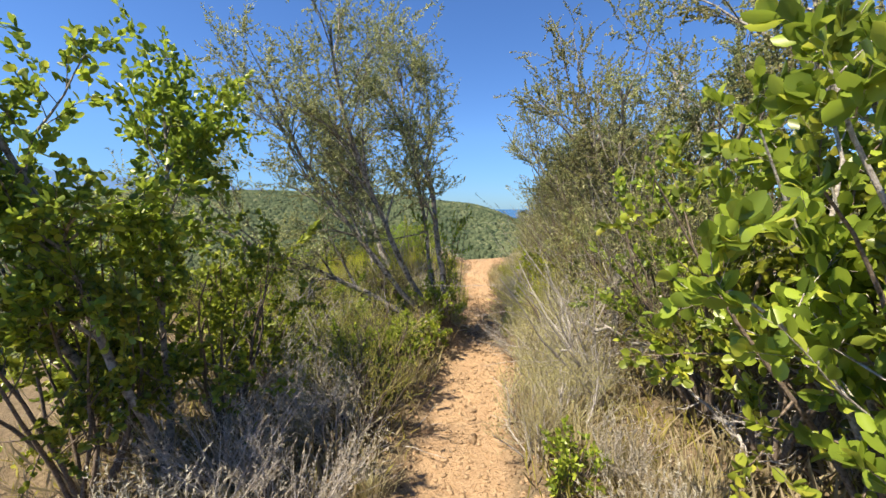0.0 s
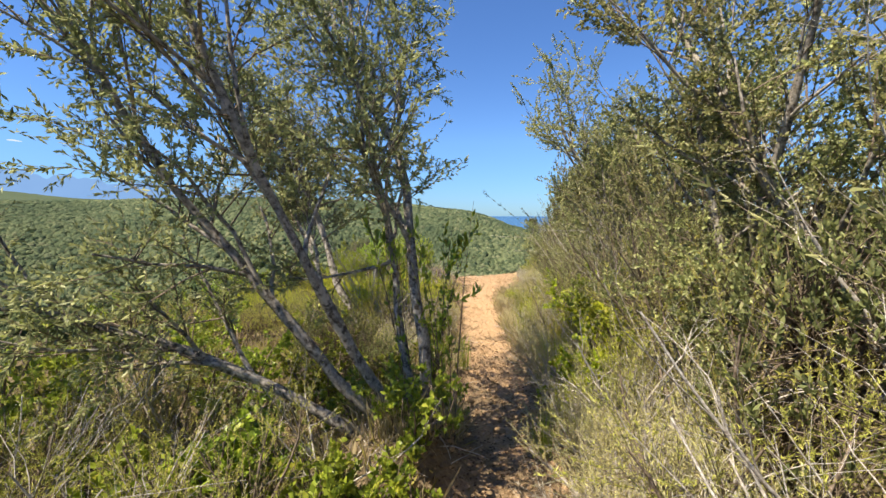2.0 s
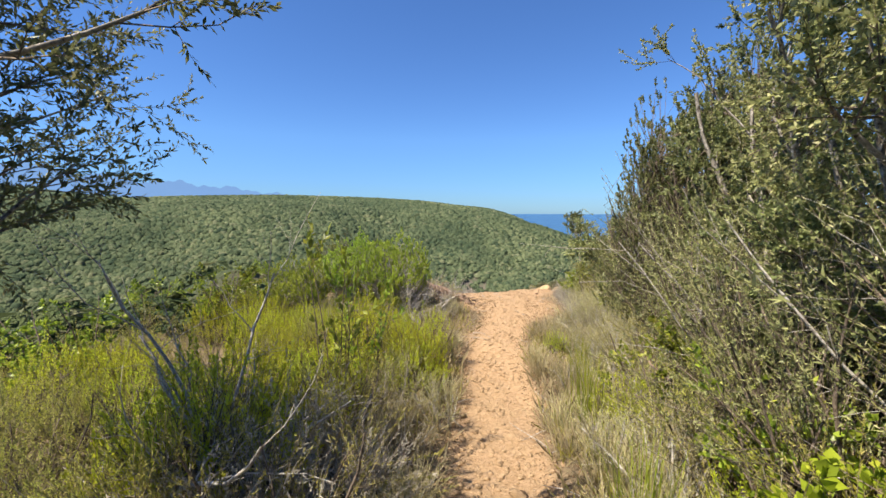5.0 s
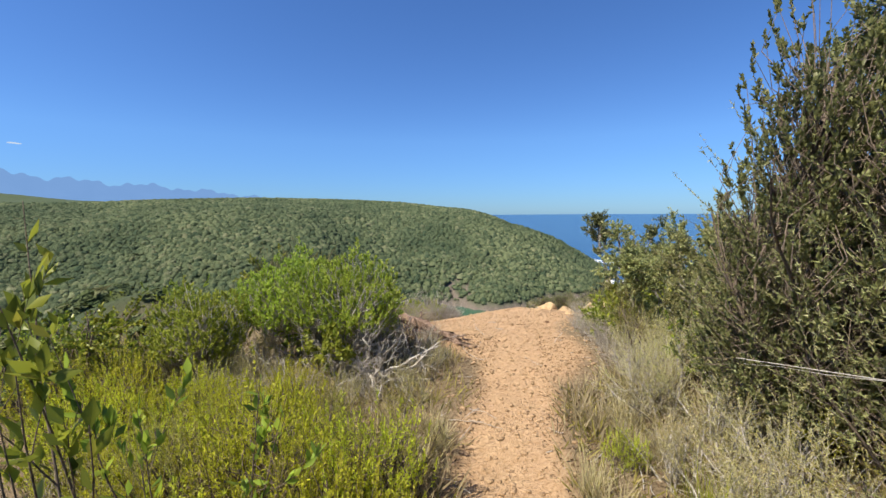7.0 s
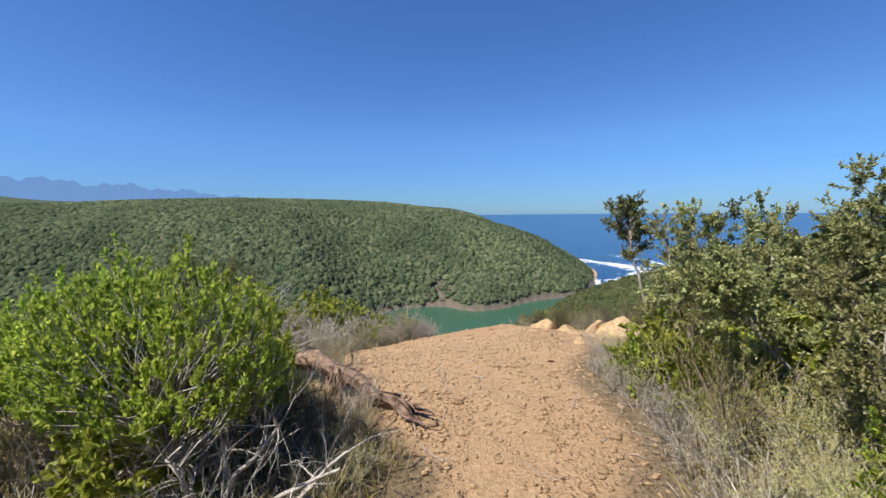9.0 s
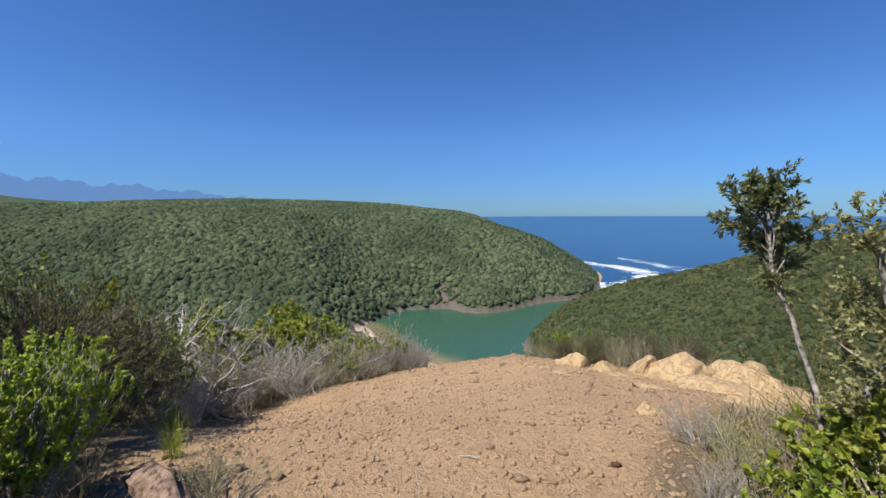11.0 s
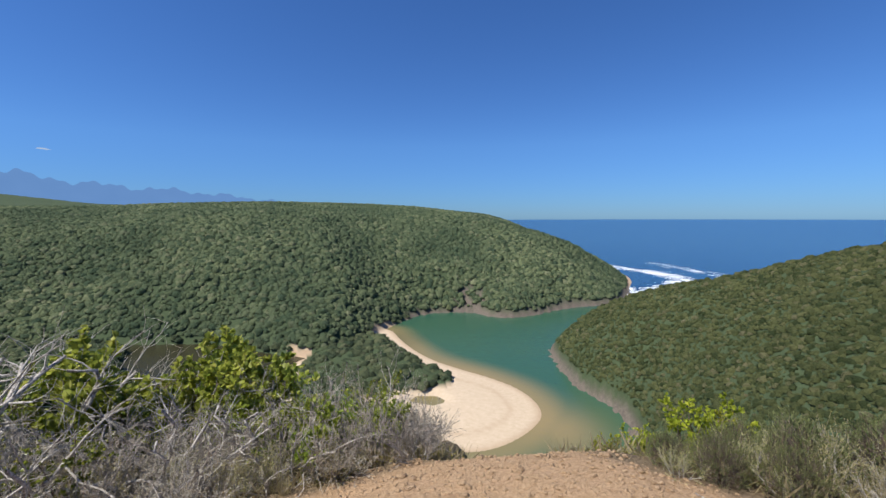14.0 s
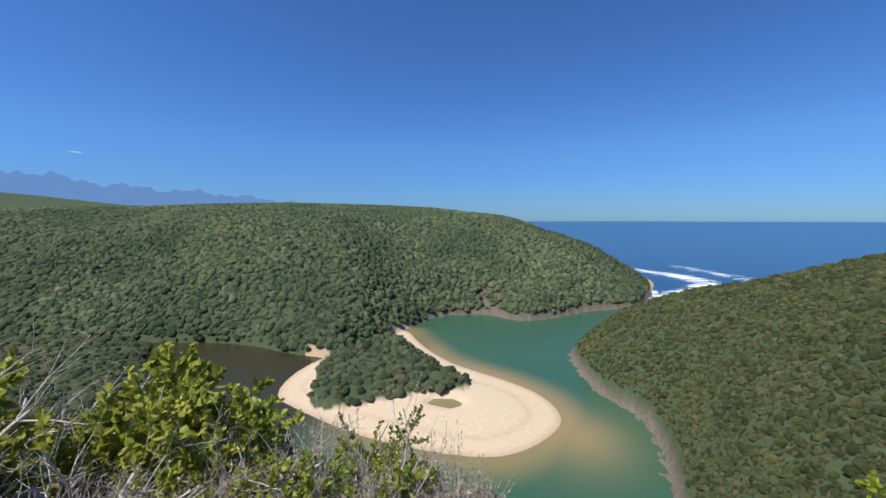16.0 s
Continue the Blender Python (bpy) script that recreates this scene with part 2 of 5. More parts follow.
def tubes(branches, sides=5):
    """Tapering round limbs: branches is a list of (points, first radius, last radius)."""
    vs, fs, start = [], [], 0
    ang = np.arange(sides) * 2 * np.pi / sides
    for pts, r0, r1 in branches:
        n = len(pts)
        d = unit(np.gradient(pts, axis=0))
        side = unit(np.cross(d, np.array([0.31, 0.87, 0.38])))
        up = np.cross(d, side)
        r = np.linspace(r0, r1, n)[:, None, None]
        ring = pts[:, None, :] + r * (np.cos(ang)[None, :, None] * side[:, None, :] + np.sin(ang)[None, :, None] * up[:, None, :])
        vs.append(ring.reshape(-1, 3))
        i = np.arange(n - 1)[:, None] * sides
        j = np.arange(sides)[None, :]
        k = (j + 1) % sides
        fs.append((start + np.stack([i + j, i + k, i + sides + k, i + sides + j], -1)).reshape(-1, 4))
        start += n * sides
    return np.concatenate(vs), np.concatenate(fs)


def leaves(rng, pos, way, length, width, broad=False, droop=0.0):
    """Folded leaves with a raised midrib: narrow ones of two faces, broad ones of six, needles of one."""
    n = len(pos)
    d = unit(way + np.array([0, 0, -droop]))
    side = unit(np.cross(d, unit(rng.normal(size=(n, 3)))))
    nor = np.cross(side, d)
    L = (length * rng.uniform(0.6, 1.25, n))[:, None]
    W = (width * rng.uniform(0.7, 1.25, n))[:, None]
    if broad is None:
        v = np.stack([pos + side * W * 0.5, pos - side * W * 0.5, pos + d * L], 1)
        return v.reshape(-1, 3), np.arange(n * 3).reshape(-1, 3)
    if not broad:
        v = np.stack([pos, pos + d * L * 0.5 + side * W * 0.5 + nor * W * 0.15, pos + d * L, pos + d * L * 0.5 - side * W * 0.5 + nor * W * 0.15], 1)
        i = np.arange(n)[:, None] * 4
        return v.reshape(-1, 3), np.concatenate([i + np.array([0, 1, 2]), i + np.array([0, 2, 3])])
    shape = [(0.0, 0.0, 0.0), (0.25, 0.38, 0.14), (0.55, 0.5, 0.17), (0.84, 0.36, 0.1), (1.0, 0.0, -0.06), (0.84, -0.36, 0.1), (0.55, -0.5, 0.17), (0.25, -0.38, 0.14)]
    v = np.stack([pos + d * L * a + side * W * b + nor * W * c for a, b, c in shape], 1)
    i = np.arange(n)[:, None] * 8
    tri = [(0, 1, 4), (1, 2, 4), (2, 3, 4), (0, 4, 7), (7, 4, 6), (6, 4, 5)]
    return v.reshape(-1, 3), np.concatenate([i + np.array(t) for t in tri])


def limb(rng, start, way, length, steps, wobble, rise=0.0):
    pts = [np.array(start, float)]
    d = np.array(way, float)
    d /= np.linalg.norm(d)
    for _ in range(steps):
        d = d + rng.normal(size=3) * wobble + np.array([0, 0, rise])
        d /= np.linalg.norm(d)
        pts.append(pts[-1] + d * length / steps)
    return np.array(pts)


def offshoots(rng, parents, per, length, wobble, spread, low=0.35, rise=0.05, steps=4, thin=0.55):
    """Side limbs of a list of (points, r0, r1)."""
    out = []
    for pts, r0, r1 in parents:
        for _ in range(per):
            f = rng.uniform(low, 0.98)
            x = f * (len(pts) - 1)
            i = min(int(x), len(pts) - 2)
            p = pts[i] + (pts[i + 1] - pts[i]) * (x - i)
            d = unit(pts[i + 1] - pts[i]) + rng.normal(size=3) * spread
            r = (r0 + (r1 - r0) * f) * thin
            out.append((limb(rng, p, d, length * rng.uniform(0.5, 1.15), steps, wobble, rise), r, r * 0.35))
    return out


def along(rng, limbs_, per, low=0.15):
    """Places and directions spread along limbs."""
    ps, ds = [], []
    for pts, _, _ in limbs_:
        x = rng.uniform(low, 1.0, per) * (len(pts) - 1.001)
        i = x.astype(int)
        ps.append(pts[i] + (pts[i + 1] - pts[i]) * (x - i)[:, None])
        ds.append(unit(pts[i + 1] - pts[i]))
    return np.concatenate(ps), np.concatenate(ds)


def thing(name, label, category, parts_, group=""):
    """An Empty with one mesh child for each (part name, mesh, label)."""
    root = new(name)
    tagged(root, label, category, group)
    for pn, me, lab in parts_:
        for one in me if isinstance(me, list) else [me]:
            ob = part(pn, one, root, lab)
            if not isinstance(me, list):
                tagged(ob, "", "", "", "stuff")
    return root


# ---- the lie of the land ----
PATH_Y = [-6, 0, 2.5, 4.2, 6, 8.1, 9.5, 11, 12.4, 13.6, 15.4, 17.3, 19, 21, 30]
PATH_X = [1.9, 1.55, 1.28, 1.16, 1.2, 0.8, 0.58, 0.42, 0.18, 0.25, 0.25, 0.0, -0.5, -0.8, -0.8]
PATH_Z = [0.1, 0.1, 0.1, 0.08, 0.0, -0.08, -0.22, -0.34, -0.33, -0.32, -0.30, -0.48, -0.95, -1.30, -1.4]
SEA = -88.0


def softplus(v, k=1.0):
    return np.logaddexp(0, v / k) * k


def step_(v, a, b):
    s = np.clip((v - a) / (b - a), 0, 1)
    return s * s * (3 - 2 * s)


def ripple(x, y, s, seed=0.0):
    return (np.sin(x * s + 1.7 * np.sin(y * s * 0.8 + seed)) + np.sin(y * s * 1.13 + 1.9 * np.sin(x * s * 0.71 + seed * 2)) + np.sin((x + y) * s * 0.63 + seed)) / 3


def near_height(x, y):
    xc = np.interp(y, PATH_Y, PATH_X)
    z = np.interp(y, PATH_Y, PATH_Z)
    dx = x - xc
    tilt = 0.21 * step_(y, 15.5, 19)
    z = z + tilt * np.clip(dx, -3.2, 0.9)
    z = z + (1 - step_(y, 13, 17)) * (0.13 * softplus(dx - 0.6, 0.3) - 0.07 * softplus(-dx - 0.8, 0.3))
    worn = step_(np.abs(dx), 0.55, 0.25) * (1 - step_(y, 12, 15))
    z = z - 0.07 * worn + 0.02 * ripple(x, y, 3.1) + 0.012 * ripple(x, y, 9.0, 2.0)
    z = z + 0.42 * np.exp(-((x - 0.4) ** 2 + (y - 5.4) ** 2) / 0.4 ** 2)
    z = z - 0.34 * softplus(y - 21.25, 0.12) * step_(x, -2.2, -1.4)
    z = z - 0.42 * softplus(y - 21.2 + 0.1 * np.abs(x + 0.8), 0.3) - 0.55 * softplus(y - 25.5, 0.8)
    z = z - 0.4 * softplus(-x - 8, 0.8) * step_(y, 2, 12) - 0.2 * softplus(-x - 6, 1)
    z = z - 0.6 * softplus(x - 4.0, 0.8) * step_(y, 14, 18) + 0.1 * np.clip(x - 2, 0, 40) * (1 - step_(y, 10, 16))
    z = z - 0.02 * np.clip(-y - 10, 0, 1000)
    return z


def side_of(x, y, ring):
    """Distance to the ring's edge, positive inside."""
    best = np.full(x.shape, 1e12)
    inside = np.zeros(x.shape, bool)
    for (ax, ay), (bx, by) in zip(ring, ring[1:] + ring[:1]):
        ex, ey = bx - ax, by - ay
        t = np.clip(((x - ax) * ex + (y - ay) * ey) / (ex * ex + ey * ey), 0, 1)
        best = np.minimum(best, (x - ax - t * ex) ** 2 + (y - ay - t * ey) ** 2)
        cut = (ay > y) != (by > y)
        inside ^= cut & (x < ax + ex * (y - ay) / (ey if ey else 1e-9))
    return np.where(inside, 1, -1) * np.sqrt(best)


HEADLAND = [(97, 503), (83, 456), (29, 429), (-11, 379), (-39, 374), (-57, 393), (-101, 379), (-115, 335), (-118, 290), (-126, 256), (-150, 246),
            (-217, 262), (-264, 250), (-340, 235), (-650, 100), (-1500, -250), (-3600, 0), (-3600, 3400), (-600, 3400), (-200, 1600), (10, 1080), (110, 820), (124, 620)]
SPUR = [(6, 302), (25, 317), (55, 320), (105, 303), (200, 290), (500, 160), (1200, -400), (1200, -1500), (200, -1500), (70, -100), (34, 60), (33, 120),
        (36, 159), (40, 190), (36, 216), (21, 233), (13, 262)]
SPIT = [(-116, 328), (-91, 289), (-65, 261), (-42, 248), (-25, 240), (-6, 226), (4, 204), (-2, 186), (-15, 169), (-32, 163), (-75, 166), (-112, 180),
        (-139, 192), (-147, 241), (-122, 300)]
VALLEY = [(-264, 249), (-246, 214), (-180, 186), (-128, 160), (-60, 120), (-30, 50), (-700, -300), (-900, 150), (-400, 225)]
COVE = [(98, 535), (114, 560), (130, 625), (128, 710), (108, 700), (102, 610)]
BREAKERS = [(92, 850), (122, 766), (155, 731), (183, 688), (196, 634), (172, 585), (125, 530), (92, 488)]
OUTER = [(205, 836), (240, 748), (262, 700), (250, 640)]
DUNE = [(-104, 300), (-75, 259), (-36, 224), (-62, 211), (-80, 200), (-94, 185), (-113, 184), (-121, 204), (-131, 224), (-146, 250), (-126, 300)]
POOL = [(-58, 209), (-48, 211), (-41, 206), (-47, 200), (-60, 202)]


def rounded(ring, times=2):
    """The ring with its corners cut off."""
    for _ in range(times):
        ring = [(a[0] * (1 - f) + b[0] * f, a[1] * (1 - f) + b[1] * f) for a, b in zip(ring, ring[1:] + ring[:1]) for f in (0.25, 0.75)]
    return ring


HEADLAND, SPUR, SPIT, DUNE, VALLEY, COVE = (rounded(r) for r in (HEADLAND, SPUR, SPIT, DUNE, VALLEY, COVE))


def cells(x, y, size, seed):
    """Rounded crowns: 1 over the middle of a cell, 0 between cells."""
    gx, gy = np.floor(x / size), np.floor(y / size)
    best = np.full(x.shape, 9.0)
    for ox in (-1, 0, 1):
        for oy in (-1, 0, 1):
            cx, cy = gx + ox, gy + oy
            hx = np.modf(np.abs(np.sin(cx * 127.1 + cy * 311.7 + seed) * 43758.5453))[0]
            hy = np.modf(np.abs(np.sin(cx * 269.5 + cy * 183.3 + seed) * 23421.631))[0]
            best = np.minimum(best, (x / size - cx - hx) ** 2 + (y / size - cy - hy) ** 2)
    return np.sqrt(np.clip(1 - best * 1.3, 0, 1))


def terrain(x, y):
    """Height and masks of the whole land."""
    near = near_height(x, y)
    dh, ds, dp, dd = (side_of(x, y, r) for r in (HEADLAND, SPUR, SPIT, DUNE))
    soft = sum(side_of(x + 48 * math.cos(k * 1.2566), y + 48 * math.sin(k * 1.2566), HEADLAND[::2]) for k in range(5)) / 5
    dh_in = dh + (soft - dh) * step_(dh, 8, 60)
    inland = np.clip(dh_in + 20 * ripple(x, y, 0.017, 0.7) * step_(dh, 15, 110) + 6 * ripple(x, y, 0.06, 1.1) * step_(dh, 15, 60), 0, None)
    plateau = 106 + 0.007 * np.clip(-x, 0, 900) + 5 * ripple(x, y, 0.011) + 50 * np.exp(-((x + 1500) ** 2 + (y - 720) ** 2) / 330 ** 2)
    inland = inland * (1 - 0.2 * step_(x, -110, 40))
    gully = 1 + 0.13 * ripple(x, y, 0.02, 1.3)
    head = SEA - 3 + 3 * step_(dh, -6, 0) + plateau * (1 - np.exp(-inland * gully / 122))
    spur = SEA - 3 + 3 * step_(ds, -6, 0) + 101 * (1 - 0.28 * step_(y, 200, 320)) * (1 - np.exp(-np.clip(ds, 0, None) * (1 + 0.1 * ripple(x, y, 0.03, 2.2)) / 66))
    spit = SEA - 3 + 3.2 * step_(dp, -12, 2) + 1.2 * step_(dp, 0, 30) - 2.2 * step_(side_of(x, y, POOL), -4, 3)
    dune = SEA - 3 + 7 * step_(dd, -2, 14)
    dv = side_of(x, y, VALLEY)
    far = np.maximum.reduce([head, spur, spit, dune, SEA - 3 + 3.6 * step_(side_of(x, y, COVE), -6, 6), SEA - 3 + 4.5 * step_(dv, -3, 10) + 0.12 * np.clip(dv, 0, None)])
    slope = np.maximum(near, SEA - 4)
    z = np.maximum(slope, far)
    own = near >= far
    off_path = np.abs(x - np.interp(y, PATH_Y, PATH_X))
    edge = 0.27 + 0.06 * ripple(x, y, 4.0) + 0.05 * ripple(x, y, 9.5, 1.0) + 0.1 * step_(y, 9, 12)
    # Between y 5 and 8 litter brown paints in fallen leaves plus tree shadow.
    bare = step_(off_path, edge + 0.16, edge - 0.04) * (y < 16) * (1 - 0.75 * step_(y, 5.0, 5.6) * step_(-y, -8.3, -7.2) * step_(ripple(x, y, 2.7, 4.0) + 0.6 * ripple(x, y, 8.0), -0.35, 0.35))
    left = np.interp(y, [13.6, 14.35, 14.8, 15.2, 15.65, 16.2, 18.5, 20, 21.2, 22], [-0.15, -0.1, -0.65, -1.1, -1.9, -2.6, -3.7, -3.2, -1.9, -0.6]) + 0.15 * ripple(x, y, 2.6)
    right = np.interp(y, [13.6, 14.7, 15.6, 16.4, 16.9, 17.7, 18.6, 19.8, 20.4, 21.0, 22], [0.7, 1.2, 1.0, 0.9, 1.15, 1.6, 3.2, 3.3, 0.9, 0.15, -0.3]) + 0.12 * ripple(x, y, 3.3)
    open_ = step_(x, left - 0.1, left + 0.15) * step_(-x, -right - 0.1, -right + 0.15) * step_(y, 13.4, 14.2) * (1 - step_(y, 21.3, 21.8))
    bare = np.clip(np.maximum(bare, open_), 0, 1) * own
    away = np.hypot(x, y - 12)
    wood = np.where(own, np.maximum(step_(away, 14, 22), step_(np.abs(x), 4.6, 7)), 1.0)
    dc = side_of(x, y, COVE)
    beach = (((dp > -14) | (dc > -5)) & (dd < 0) & (dh < 4) & ~own & (ds < 0) & (dv < -1)).astype(float)
    stone = step_(inland, 6 + 3 * ripple(x, y, 0.09), 2) * (~own) * (dh > -8) * (x > -110) * (dp < 0) * (dc < -2)
    stone = np.maximum(stone, step_(ds, 3.4 + ripple(x, y, 0.11), 1.2) * (ds > -8) * ~own)
    cliff = np.exp(-((x + 62) ** 2 + (y - 402) ** 2) / 22 ** 2)
    stone = np.clip(np.maximum(stone, (cliff > 0.62) * (ripple(x, y, 0.45) > -0.1)), 0, 1)
    grown = wood * (1 - beach) * (1 - stone)
    z = z + np.where(own, 0.9, 2.0) * grown * np.where(own, cells(x, y, 2.2, 1.0), cells(x, y, 4.5, 3.0)) * (z > SEA + 0.5)
    z = z + stone * (1.6 * ripple(x, y, 0.7) + 1.0 * ripple(x, y, 1.9, 1.0))
    return z, bare, wood * (1 - beach), beach, stone


def polar(cx, cy, radii, turns):
    a = np.radians(turns)
    x = cx + radii[:, None] * np.sin(a)[None, :]
    y = cy + radii[:, None] * np.cos(a)[None, :]
    return x, y


def ring_faces(rows, cols):
    i = np.arange(rows - 1)[:, None] * cols
    j = np.arange(cols)[None, :]
    k = (j + 1) % cols
    return np.stack([i + j, i + k, i + cols + k, i + cols + j], -1).reshape(-1, 4)[:, ::-1]


def geo(a, b, ratio):
    return a * ratio ** np.arange(int(math.log(b / a) / math.log(ratio)))


def mark(me, **values):
    for key, v in values.items():
        me.attributes.new(key, "FLOAT", "POINT").data.foreach_set("value", np.asarray(v, dtype=np.float32).ravel())


radii = np.concatenate([[0.05], geo(0.1, 4, 1.05), geo(4, 26, 1.012), geo(26, 90, 1.025), geo(90, 800, 1.015), geo(800, 4950, 1.06)])
turns = np.concatenate([np.arange(-68, 44, 0.28), np.arange(44, 292, 2.5)])
gx, gy = polar(1.3, -1.5, radii, turns)
gz, bare, wood, beach, stone = terrain(gx, gy)
land = mesh_of("ground", np.stack([gx, gy, gz], -1).reshape(-1, 3), ring_faces(len(radii), len(turns)), GROUND, True)
edge_of = side_of(gx, gy, SPIT)
wet = np.maximum(step_(edge_of, 5, -2), 0.45 * np.exp(-((edge_of - 13 - 2 * ripple(gx, gy, 0.12)) / 1.6) ** 2)) * beach
mark(land, wet=wet, bare=bare, wood=wood, beach=beach, stone=stone)
ground = tagged(new("ground", land), "ochre soil path and scrub-covered coastal hills", "ground", "", "structure")

# sea and bay
radii = np.concatenate([geo(60, 900, 1.015), geo(900, 4950, 1.05)])
turns = np.concatenate([np.arange(-68, 60, 0.4), np.arange(60, 292, 4.0)])
wx, wy = polar(0, 0, radii, turns)
r = np.hypot(wx, wy)
wz = SEA + 62 * step_(r, 1500, 6600) ** 1.0
dh, ds, dp = (side_of(wx, wy, q) for q in (HEADLAND, SPUR, SPIT))
bay = step_(wy, 560, 400)
river = step_(wx, -70, -125) * step_(wy, 330, 270)
shallow = np.maximum(step_(dp, -22, -1), 0.85 * np.exp(-((wx - 8) / 20) ** 2 - ((wy - 190) / 26) ** 2)) * (1 - river) * (0.75 + 0.25 * ripple(wx, wy, 0.06))
away_in, away_out = (-np.maximum(side_of(wx, wy, line + line[-2:0:-1]), -1e9) for line in (BREAKERS, OUTER))
surf = np.exp(-(np.abs(away_in) / 30) ** 2) + 0.5 * step_(dh, -8, -1) * step_(wx, 20, 75)
surf = np.maximum(surf, 0.72 * np.exp(-(np.abs(away_out) / 34) ** 2))
surf = np.maximum(surf, 0.45 * step_(ds, -5, -1) * step_(wy, 270, 300))
sea = mesh_of("water", np.stack([wx, wy, wz], -1).reshape(-1, 3), ring_faces(len(radii), len(turns)), WATER, True)
mark(sea, bay=bay, shallow=shallow, river=river, surf=np.clip(surf, 0, 1))
tagged(new("water", sea), "blue sea with white surf running into a green bay", "water", "", "structure")


def far_mountains():
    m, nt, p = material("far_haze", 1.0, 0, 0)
    # Self-glowing blue: the haze over the range is put into its colour.
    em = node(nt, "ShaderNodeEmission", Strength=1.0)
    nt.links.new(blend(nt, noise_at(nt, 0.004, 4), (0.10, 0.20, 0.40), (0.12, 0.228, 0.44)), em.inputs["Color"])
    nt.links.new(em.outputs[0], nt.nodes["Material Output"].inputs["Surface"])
    a = np.radians(np.linspace(-75, -27, 240))
    peaks = 0.5 + 0.28 * np.sin(a * 61) + 0.2 * np.sin(a * 143 + 1) + 0.13 * np.sin(a * 311 + 2)
    top = np.interp(np.degrees(a), [-75, -60, -52, -44, -36, -30, -27], [500, 330, 245, 213, 150, 88, 8]) + 75 * peaks * np.interp(np.degrees(a), [-60, -30], [1, 0.45])
    rows = [(4500, np.full(a.shape, -90.0)), (4560, top * 0.55), (4640, top), (4720, top * 0.4), (4760, np.full(a.shape, -90.0))]
    v = np.concatenate([np.stack([d * np.sin(a), d * np.cos(a), h], -1) for d, h in rows])
    i = np.arange(len(rows) - 1)[:, None] * len(a)
    j = np.arange(len(a) - 1)[None, :]
    f = np.stack([i + j, i + j + len(a), i + j + len(a) + 1, i + j + 1], -1).reshape(-1, 4)
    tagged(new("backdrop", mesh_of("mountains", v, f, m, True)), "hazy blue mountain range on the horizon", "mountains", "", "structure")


far_mountains()


def wisp():
    """A tiny cloud far out over the range."""
    m, nt, p = material("cloud_white", 1.0, 0, 0)
    # Emission stands in for sunlight on the cloud.
    em = node(nt, "ShaderNodeEmission", Strength=0.55)
    em.inputs["Color"].default_value = (0.62, 0.76, 0.95, 1)
    nt.links.new(em.outputs[0], nt.nodes["Material Output"].inputs["Surface"])
    bm = bmesh.new()
    rng = np.random.default_rng(5)
    for _ in range(7):
        c = rng.normal(size=3) * np.array([32, 22, 4])
        bmesh.ops.create_icosphere(bm, subdivisions=2, radius=1.0, matrix=Matrix.Translation(c) @ Matrix.Diagonal((*rng.uniform(18, 40, 2), rng.uniform(4, 8), 1)))
    me = bpy.data.meshes.new("cloud")
    bm.to_mesh(me)
    bm.free()
    me.materials.append(m)
    ob = tagged(new("cloud", me), "tiny white wisp of cloud above the mountains", "cloud", "", "structure")
    ob.matrix_basis = pose(-3700, 2510, 528) @ Matrix.Scale(0.62, 4)


wisp()

# ---- plants ----


def stem_list(limbs_, mat, sides=5):
    return [mesh_of("stem", *tubes([one], sides), mat) for one in limbs_]


def shrub_broad(name, seed, height, spread, stems, leaf, count, label, mat=None, bark=None, category="shrub", group="", reach=0.28, wobble=0.13):
    """A shrub of crooked stems with glossy oval leaves towards its tips."""
    rng = np.random.default_rng(seed)
    main = []
    for _ in range(stems):
        a = rng.uniform(0, 2 * np.pi)
        out = rng.uniform(0.1, 1.0) * spread / height
        main.append((limb(rng, (0.06 * np.cos(a), 0.06 * np.sin(a), -0.08), (out * np.cos(a), out * np.sin(a), 1), height * rng.uniform(0.65, 1.0), 8, wobble, 0.04),
                     0.013 * height ** 0.5, 0.004))
    side = offshoots(rng, main, 5, height * reach, 0.2, 0.7, 0.25)
    twig = offshoots(rng, side, 3, height * reach * 0.46, 0.2, 0.7, 0.3, steps=3)
    tv, tf = tubes(side + twig, 3)
    p, d = along(rng, twig + side, max(1, count // (len(twig) + len(side))), 0.25)
    way = unit(d + rng.normal(size=p.shape) * 0.75 + np.array([0, 0, 0.25]))
    lv, lf = leaves(rng, p, way, leaf, leaf * 0.72, leaf > 0.045)
    bark = bark or BARK_TWIG
    return thing(name, label, category, [("stem", stem_list(main, bark), ""), ("twig_mass", mesh_of("twig_mass", tv, tf, bark), ""),
                                         ("foliage", mesh_of("foliage", lv, lf, mat or LEAF_BROAD, True), "")], group)


